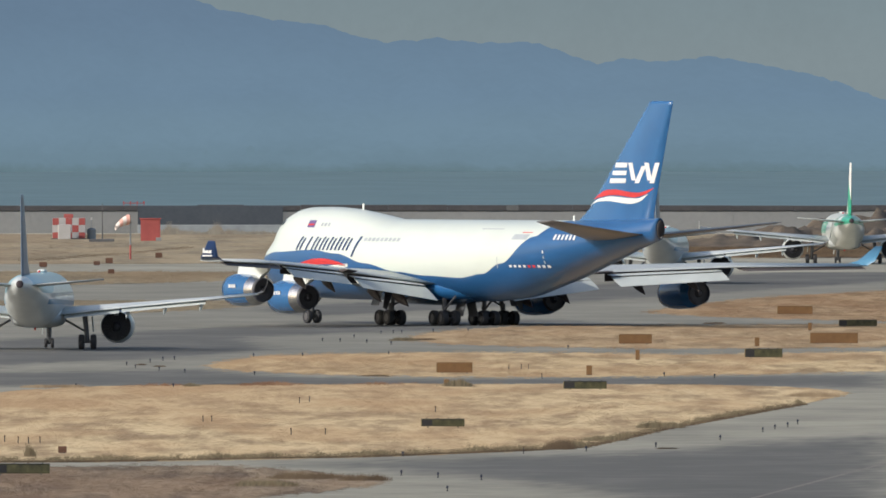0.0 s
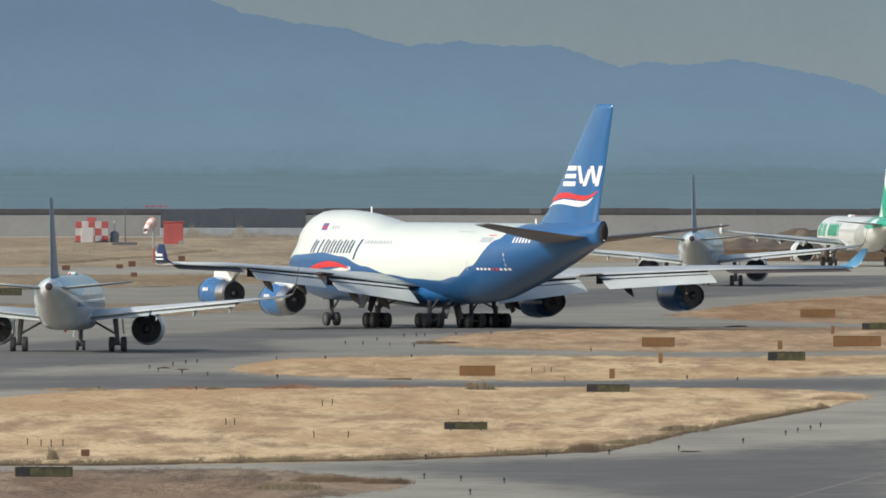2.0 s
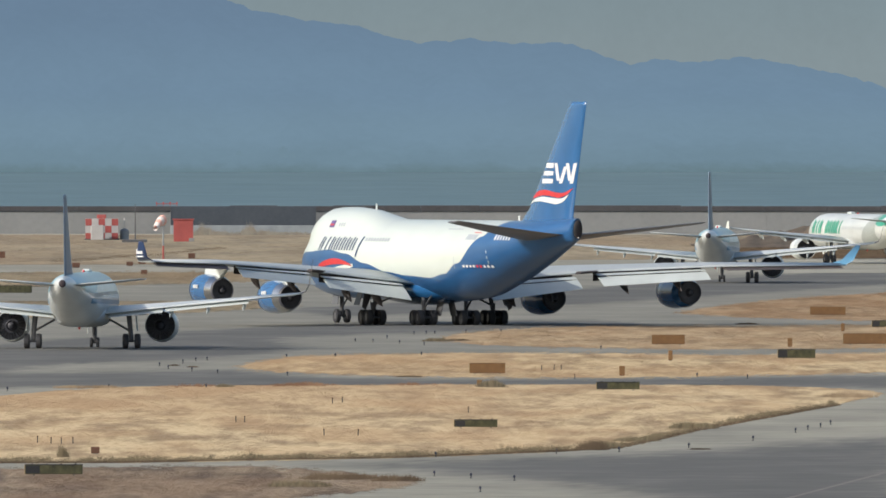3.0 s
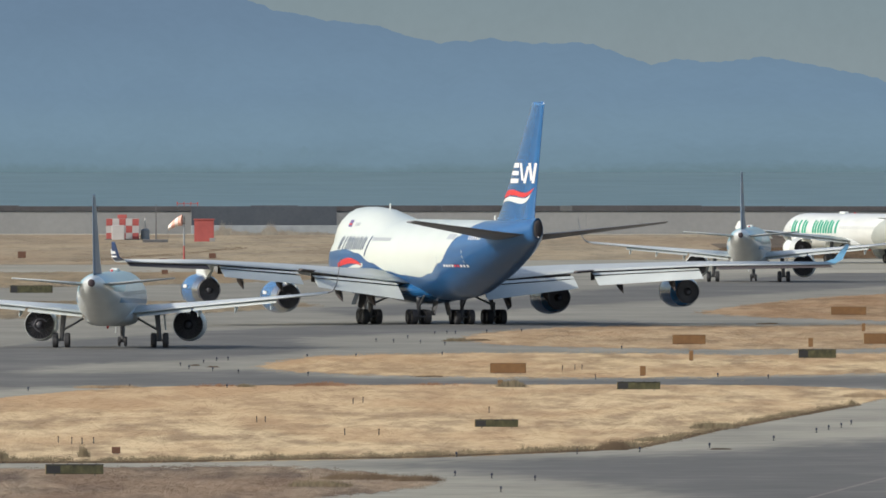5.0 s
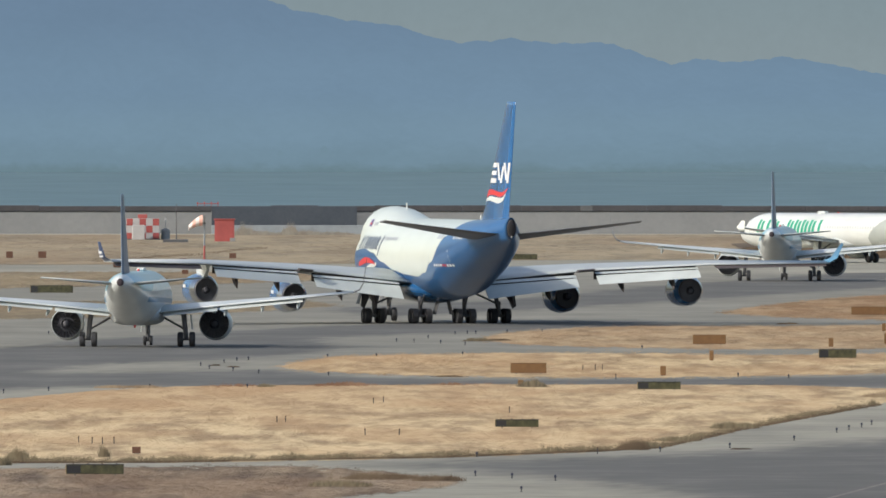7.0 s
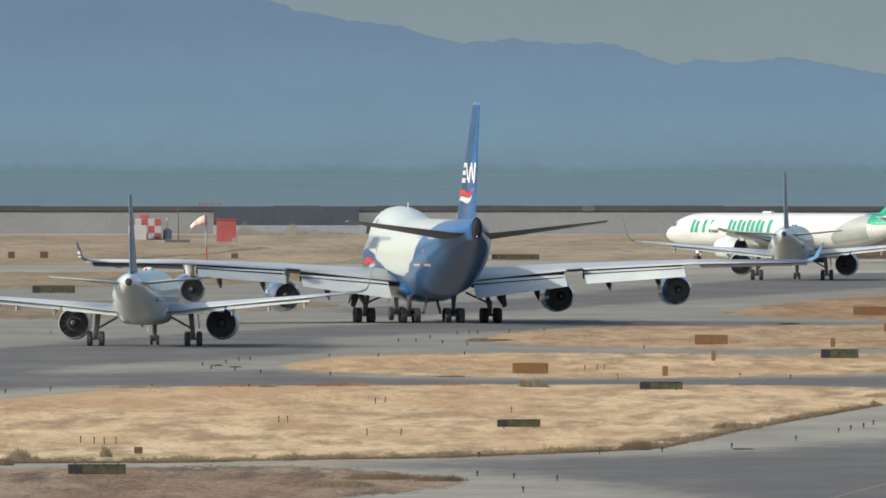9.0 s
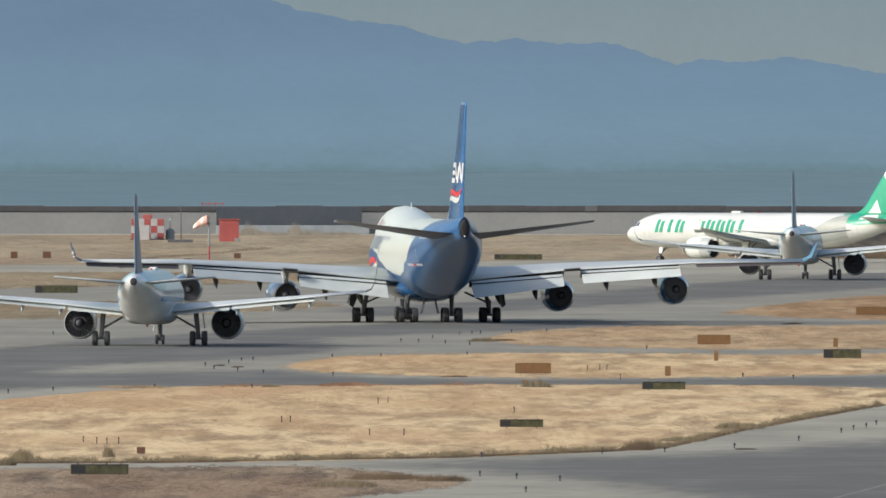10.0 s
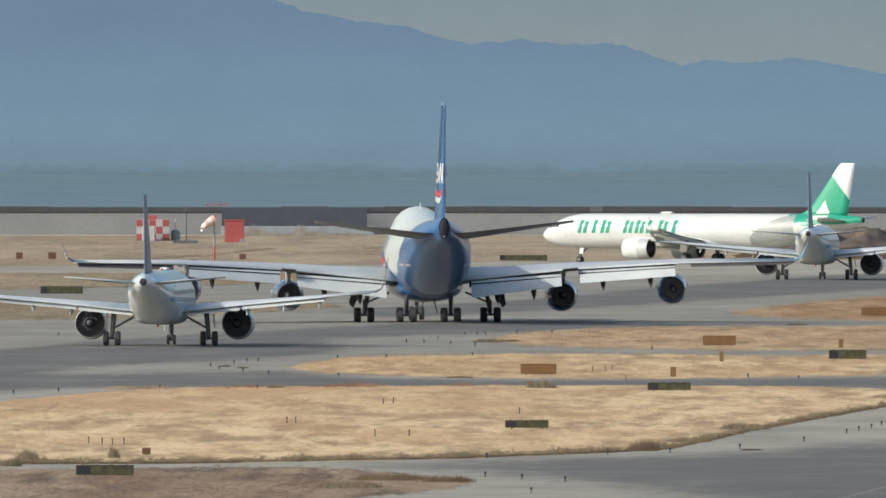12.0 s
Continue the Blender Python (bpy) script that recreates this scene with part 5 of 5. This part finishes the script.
        for ex, ey, ez in ((7.6, 11.95, 2.5), (-1.3, 21.1, 3.08)):
            for i in range(3):
                part("nacelle_mark", box(ex - i * 0.42, ex - i * 0.42 + 0.3, ey * side + side * 1.39 - 0.03, ey * side + side * 1.39 + 0.03, ez, ez + 0.28), PALE, e)
        surface("tailplane", [(0.6, -24.6, 9.3, 7.35, 0.7), (2.2, -26.1, 8.1, 7.55, 0.62), (11.05, -33.9, 2.8, 8.85, 0.2)], STABM, e, side=side, drop=-0.5)
        bogie(e, 1.55, 5.5 * side, 3.4, 0.65, 0.54, (-0.75, 0.75), (-0.58, 0.58), -0.5 * side, (1.4, 3.3 * side, 2.6), "wing_gear", (1.2, 2.6, 6.35 * side, 1.6, 3.1, 18 * side, STRUT))
        bogie(e, -1.5, 1.92 * side, 2.6, 0.65, 0.54, (-0.75, 0.75), (-0.58, 0.58), 0.0, (-3.4, 1.9 * side, 2.5), "body_gear", (-2.6, -1.0, 0.42 * side, 0.75, 2.1, 14 * side, DARKG))
    bogie(e, 25.6, 0.0, 2.6, 0.6, 0.42, (0.0,), (-0.46, 0.46), 0.0, (23.6, 0, 2.5), "nose_gear", (24.6, 26.2, 0.6, 1.6, 2.4, 10, STRUT))
    return e


# ---------------------------------------------------------------- the narrow-body jets
def narrow(name_label, skin, fin_mat, cowl, stretch_front=0.0, stretch_rear=0.0, titles=False, wing_mat=None, sharklet=True):
    e = tagged(new("passenger_jet"), name_label, "aircraft")
    a, r = stretch_front, -stretch_rear
    hull = Hull([(17.7 + a, 3.1, 3.4, 0.08), (17.45 + a, 2.8, 3.8, 0.5), (16.8 + a, 2.42, 4.25, 0.95), (15.8 + a, 2.1, 4.85, 1.35), (14.6 + a, 1.88, 5.4, 1.68), (12.8 + a, 1.73, 5.82, 1.92), (10.5 + a, 1.7, 5.88, 1.98),
                 (-6 + r, 1.7, 5.88, 1.98), (-9 + r, 1.92, 5.88, 1.94), (-13 + r, 2.85, 5.86, 1.62), (-17 + r, 4.0, 5.76, 1.0), (-19.3 + r, 4.65, 5.58, 0.45), (-19.9 + r, 4.82, 5.42, 0.28)])
    fus = hull.build(e, skin)
    shell("tail_cap", *loft([[(x, y * k, 5.12 + (z - 5.12) * k) for x, y, z in [(xx, p[1], p[2]) for p in hull.ring(-19.85 + r)]] for xx, k in ((-19.91 + r, 0.95), (-20.0 + r, 0.9), (-20.03 + r, 0.5))]), TAILPIPE, fus, "dark exhaust of the auxiliary unit", smooth=True)
    for s in (1, -1):
        for i in range(3):
            hull.decal("cockpit_window", [(16.5 + a - i * 0.62, 4.2 + i * 0.04), (16.0 + a - i * 0.62, 4.2 + i * 0.04), (15.95 + a - i * 0.62, 4.62 + i * 0.08), (16.3 + a - i * 0.62, 4.55 + i * 0.08)], GLASS, fus, s, nx=2, nz=2)
        n = int((24 + a - r) / 0.54)
        for i in range(n):
            x = 12.4 + a - i * 0.54
            if titles and 1.8 < x < 16.6:
                continue
            hull.decal("cabin_window", [(x, 4.05), (x - 0.24, 4.05), (x - 0.24, 4.38), (x, 4.38)], PALEWIN, fus, s, nx=1, nz=1, off=0.015)
        for x in (13.6 + a, -12.0 + r):
            for q in (0.0, 0.86):
                hull.decal("door_seam", [(x - q, 3.0), (x - q - 0.05, 3.0), (x - q - 0.05, 4.9), (x - q, 4.9)], DIMINK, fus, s, nx=1, nz=4, off=0.02)
        if not titles:
            hull.wave("cheat_line", 13.0 + a, -12.0 + r, lambda u: 3.3 + 0.25 * u, lambda u: 3.62 + 0.35 * u, SKYB, fus, s, off=0.02)
        if titles:
            hull.lettering(16.2, 2.0, 3.55, 5.08, ("pair", "post", "pair", "gap", "pair", "pair", "pair", "pair", "post"), TEAL, fus, s, slant=0.3, weight=0.33)
            hull.wave("grey_sweep", -7.7, -13.6, lambda u: 2.15 + 0.75 * u, lambda u: 3.0 + 2.72 * math.sin(0.5 * math.pi * u) ** 0.8, SWEEP, fus, s, off=0.045)
    rings = []
    for u in np.linspace(0, 1, 13):
        x = 8.0 - 13.5 * u
        k = max(0.04, math.sin(math.pi * u) ** 0.5)
        rings.append([(x, 2.05 * k * squared(math.sin(2 * math.pi * q / 20)), 2.45 - 0.82 * k * squared(math.cos(2 * math.pi * q / 20))) for q in range(20)])
    shell("belly_fairing", *loft(rings), GREY, e, smooth=True)
    FIN = [(5.5, -10.3 + r, 7.4, 0.6), (6.1, -11.95 + r, 5.9, 0.55), (6.8, -12.9 + r, 5.05, 0.5), (11.65, -16.6 + r, 2.2, 0.24), (11.9, -16.95 + r, 1.8, 0.16)]
    fin = upright("fin", FIN, fin_mat, e)
    if titles:
        for s in (1, -1):
            fin_patch("fin_mark", FIN, [(-13.6 + r, 5.9, 5.95, 0), (-14.2 + r, 5.9, 6.6, 0), (-14.85 + r, 5.9, 7.5, 0), (-15.15 + r, 5.9, 6.7, 0), (-15.45 + r, 5.9, 5.95, 0)], WHITE, fin, s)
            hull.decal("tail_mark", [(-12.9 + r, 5.15), (-15.7 + r, 5.15), (-15.4 + r, 5.68), (-13.6 + r, 5.68)], WHITE, fus, s)
    part("beacon", add_rod(bmesh.new(), (1.5, 0, 5.84), (1.5, 0, 6.02), 0.12, 0.08, 10), REDLENS, fus, "red anti-collision lamp")
    part("belly_beacon", add_rod(bmesh.new(), (-3.0, 0, 1.72), (-3.0, 0, 1.5), 0.1, 0.07, 10), REDLENS, fus, "red anti-collision lamp")
    part("dome_antenna", add_box(bmesh.new(), 4.0, 5.6, -0.35, 0.35, 5.8, 6.1, 0.14), WHITE, fus)
    for side in (1, -1):
        wing = surface("wing", [(1.6, 6.0, 7.4, 2.62, 0.95), (6.4, 3.2, 4.5, 3.1, 0.6), (12, 0.2, 2.95, 3.62, 0.36), (17.05, -2.5, 1.6, 4.12, 0.2)], wing_mat or GREY, e, side=side, drop=0.12)
        wing.location.z = 0.14
        flap(wing, 2.1, 6.3, -0.3, -0.55, 2.72, 3.05, 1.25, 1.1, 22, FLAPM, side, thick=0.2)
        flap(wing, 6.5, 13.0, -0.6, -2.3, 3.08, 3.62, 1.1, 0.8, 20, FLAPM, side, thick=0.18)
        flap(wing, 13.1, 16.6, -2.1, -3.5, 3.66, 3.98, 0.8, 0.6, -3, GREY, side, name="aileron", thick=0.14)
        for yy, x0, ln, zz in ((6.9, 1.2, 3.4, 2.75), (9.8, 0.0, 2.9, 3.05), (12.6, -0.8, 2.5, 3.3)):
            fairing(wing, x0, x0 - ln, yy * side, zz, 0.27, FLAPM)
        v, f = loft([foil_ring(le, ch, z, th, y * side) for y, le, ch, z, th in ([(17.0, -2.45, 1.65, 4.12, 0.2), (17.45, -2.9, 1.4, 4.3, 0.16), (17.75, -3.4, 1.15, 4.85, 0.12), (18.1, -4.8, 0.55, 6.75, 0.07)] if sharklet else
                                                                            [(17.02, -3.3, 0.9, 3.5, 0.04), (17.06, -2.5, 1.7, 4.12, 0.16), (17.1, -3.6, 0.8, 4.9, 0.04)])])
        # sharklets get tailplane grey, painting in their shaded, backlit look
        shell("sharklet" if sharklet else "wingtip_fence", v, f, STABM if sharklet else WHITE, wing, "upswept wing tip" if sharklet else "small wing tip fence", smooth=True)
        engine(e, 7.1, 5.75 * side, 1.74, 1.22, 4.3, cowl, GREY, FLAPM, 2.95, "large round nacelle", open_duct=True)
        surface("tailplane", [(0.3, -13.6 + r, 4.3, 4.9, 0.36), (6.22, -17.3 + r, 1.45, 5.45, 0.14)], GREY, e, side=side, drop=-0.1)
        bogie(e, 0.0, 3.8 * side, 2.6, 0.58, 0.42, (0.0,), (-0.46, 0.46), -0.2 * side, (0.1, 2.1 * side, 2.25), "main_gear", (-0.5, 0.5, 4.15 * side, 1.35, 2.5, 6 * side, FLAPM))
    bogie(e, 12.64 + a, 0.0, 1.95, 0.38, 0.22, (0.0,), (-0.25, 0.25), 0.0, (11.4 + a, 0, 1.9), "nose_gear", (11.9 + a, 12.4 + a, 0.42, 1.05, 1.8, 6, WHITE))
    return e


JUMBO = jumbo()
PALEWING = paint("pale_wing_grey", (0.60, 0.635, 0.63), 0.38, vary=0.06, scale=0.4)
PALESKIN = livery_material("pale_jet_skin", (0.70, 0.745, 0.745), (0.25, 0.50, 0.62), [(20, 5.3), (8, 5.25), (0, 5.1), (-6, 4.9), (-11, 4.35), (-14, 4.4), (-17.2, 5.0), (-18.0, 6.0), (-20, 6.5)], 24)
LEAD = narrow("white twin-engined jet with light blue upper tail, taxiing", PALESKIN, BLUEFIN, WHITE, wing_mat=PALEWING)
TAIL = copy_thing(LEAD, pose(32.56, 2667.62, 0, 0, 0, 86))
GREENSKIN = livery_material("white_green_skin", (0.61, 0.64, 0.625), (0.02, 0.33, 0.21), [(24, 12), (-11.6, 12), (-12.2, 6.2), (-12.6, 5.3), (-13.3, 4.65), (-15, 4.45), (-18, 4.6), (-24, 4.9)], 25)
GREENFIN, gt, gb = nodes_of("green_white_fin")
slope = calc(gt, "SUBTRACT", calc(gt, "MULTIPLY", calc(gt, "SUBTRACT", axis(gt, 2), 10.5), 0.783), calc(gt, "ADD", axis(gt, 0), 18.02))
edge = gt.nodes.new("ShaderNodeClamp")
gt.links.new(calc(gt, "MULTIPLY", slope, 20.0), edge.inputs[0])
grain = noise_node(gt, 0.5, 4)
gt.links.new(blend(gt, edge.outputs[0], ramp(gt, grain, [(0.3, (0.018, 0.31, 0.195)), (0.7, (0.024, 0.36, 0.23))]), ramp(gt, grain, [(0.3, (0.74, 0.75, 0.74)), (0.7, (0.8, 0.8, 0.79))])), gb.inputs["Base Color"])
gb.inputs["Roughness"].default_value = 0.32
GREEN_JET = narrow("white twin-engined jet with green tail, turning on the far taxiway", GREENSKIN, GREENFIN, WHITE, 4.27, 2.3, True, sharklet=False)


# ---------------------------------------------------------------- movement
def motions():
    """Keys every moving thing: seconds, place and heading (degrees left of straight away)."""
    def drive(thing, rows, z=0.0, lean=(0.0, 0.0)):
        # lean: roll at the start and at the end, degrees
        walk(thing, [(t, pose(x, y, z, lean[0] + (lean[1] - lean[0]) * t / 12, 0, 90 + h)) for t, x, y, h in rows])

    drive(JUMBO, [(0, 8.22, 2156.05, 28.57), (0.5, 7.42, 2157.76, 26.9), (1, 6.66, 2159.5, 25.24), (1.5, 5.94, 2161.29, 23.61), (2, 5.26, 2163.11, 22.02), (2.5, 4.62, 2164.97, 20.48), (3, 4.02, 2166.86, 19.02), (3.6, 3.35, 2169.16, 17.36), (4.2, 2.74, 2171.49, 15.82), (5, 2.0, 2174.64, 13.92), (5.5, 1.59, 2176.62, 12.82), (6, 1.21, 2178.61, 11.78), (6.5, 0.86, 2180.62, 10.79), (7, 0.54, 2182.64, 9.85), (7.6, 0.2, 2185.08, 8.78), (8.2, -0.11, 2187.56, 7.78), (9, -0.47, 2190.94, 6.52), (9.5, -0.67, 2193.11, 5.77), (10, -0.84, 2195.33, 5.05), (10.5, -0.99, 2197.59, 4.35), (11, -1.12, 2199.92, 3.66), (11.5, -1.22, 2202.3, 2.98), (12, -1.3, 2204.75, 2.31)], lean=(0.55, -0.1))
    drive(LEAD, [(0, -24.52, 1937.05, -3.21), (0.5, -24.41, 1939.11, -3.31), (1, -24.29, 1941.16, -3.41), (1.5, -24.16, 1943.19, -3.5), (2, -24.04, 1945.2, -3.57), (2.5, -23.91, 1947.19, -3.63), (3, -23.79, 1949.17, -3.66), (3.6, -23.64, 1951.5, -3.67), (4.2, -23.49, 1953.8, -3.63), (5, -23.3, 1956.8, -3.51), (5.5, -23.19, 1958.62, -3.41), (6, -23.09, 1960.41, -3.3), (6.5, -22.99, 1962.16, -3.19), (7, -22.89, 1963.88, -3.09), (7.6, -22.79, 1965.9, -2.98), (8.2, -22.69, 1967.88, -2.91), (9, -22.55, 1970.47, -2.89), (9.5, -22.47, 1972.07, -2.91), (10, -22.39, 1973.66, -2.95), (10.5, -22.31, 1975.24, -3.0), (11, -22.23, 1976.82, -3.07), (11.5, -22.14, 1978.39, -3.15), (12, -22.05, 1979.96, -3.23)])
    drive(TAIL, [(0, 32.41, 2690.0, -3.64), (0.5, 32.82, 2693.5, -3.58), (1, 33.21, 2697.1, -3.52), (1.5, 33.58, 2700.6, -3.46), (2, 33.95, 2704.2, -3.41), (2.5, 34.32, 2707.7, -3.36), (3, 34.69, 2711.2, -3.31), (3.6, 35.1, 2715.5, -3.26), (4.2, 35.52, 2719.8, -3.22), (5, 36.06, 2725.4, -3.18), (5.5, 36.4, 2729.0, -3.16), (6, 36.73, 2732.5, -3.16), (6.5, 37.06, 2736.0, -3.16), (7, 37.39, 2739.6, -3.18), (7.6, 37.79, 2743.8, -3.21), (8.2, 38.19, 2748.1, -3.24), (9, 38.73, 2753.8, -3.31), (9.5, 39.08, 2757.3, -3.35), (10, 39.42, 2760.8, -3.41), (10.5, 39.77, 2764.4, -3.46), (11, 40.13, 2767.9, -3.52), (11.5, 40.5, 2771.5, -3.58), (12, 40.87, 2775.0, -3.64)])
    drive(GREEN_JET, [(0, 56.8, 2974.69, 1.28), (0.5, 56.71, 2977.03, 3.16), (1, 56.55, 2979.3, 5.05), (1.5, 56.32, 2981.5, 6.97), (2, 56.03, 2983.64, 8.94), (2.5, 55.67, 2985.72, 10.95), (3, 55.24, 2987.75, 13.03), (3.6, 54.64, 2990.14, 15.64), (4.2, 53.92, 2992.49, 18.36), (5, 52.79, 2995.58, 22.18), (5.5, 51.96, 2997.52, 24.67), (6, 51.02, 2999.45, 27.25), (6.5, 49.97, 3001.39, 29.91), (7, 48.8, 3003.32, 32.63), (7.6, 47.24, 3005.63, 35.94), (8.2, 45.49, 3007.91, 39.25), (9, 42.9, 3010.86, 43.59), (9.5, 41.13, 3012.64, 46.22), (10, 39.25, 3014.37, 48.79), (10.5, 37.28, 3016.03, 51.31), (11, 35.21, 3017.62, 53.8), (11.5, 33.05, 3019.13, 56.26), (12, 30.81, 3020.57, 58.72)], 0.4)
    walk(SOCK, [(t, pose(*SOCK_AT, 0, 0, a)) for t, a in [(0, 200), (0.8, 192), (1.5, 215), (2.0, 240), (2.5, 268), (3.0, 240), (3.9, 200), (5.0, 170), (5.5, 205), (6.0, 190), (6.5, 176), (7.2, 190), (8.0, 205), (9.0, 182), (9.5, 172), (10.5, 186), (11.2, 205), (12, 215)]])


motions()
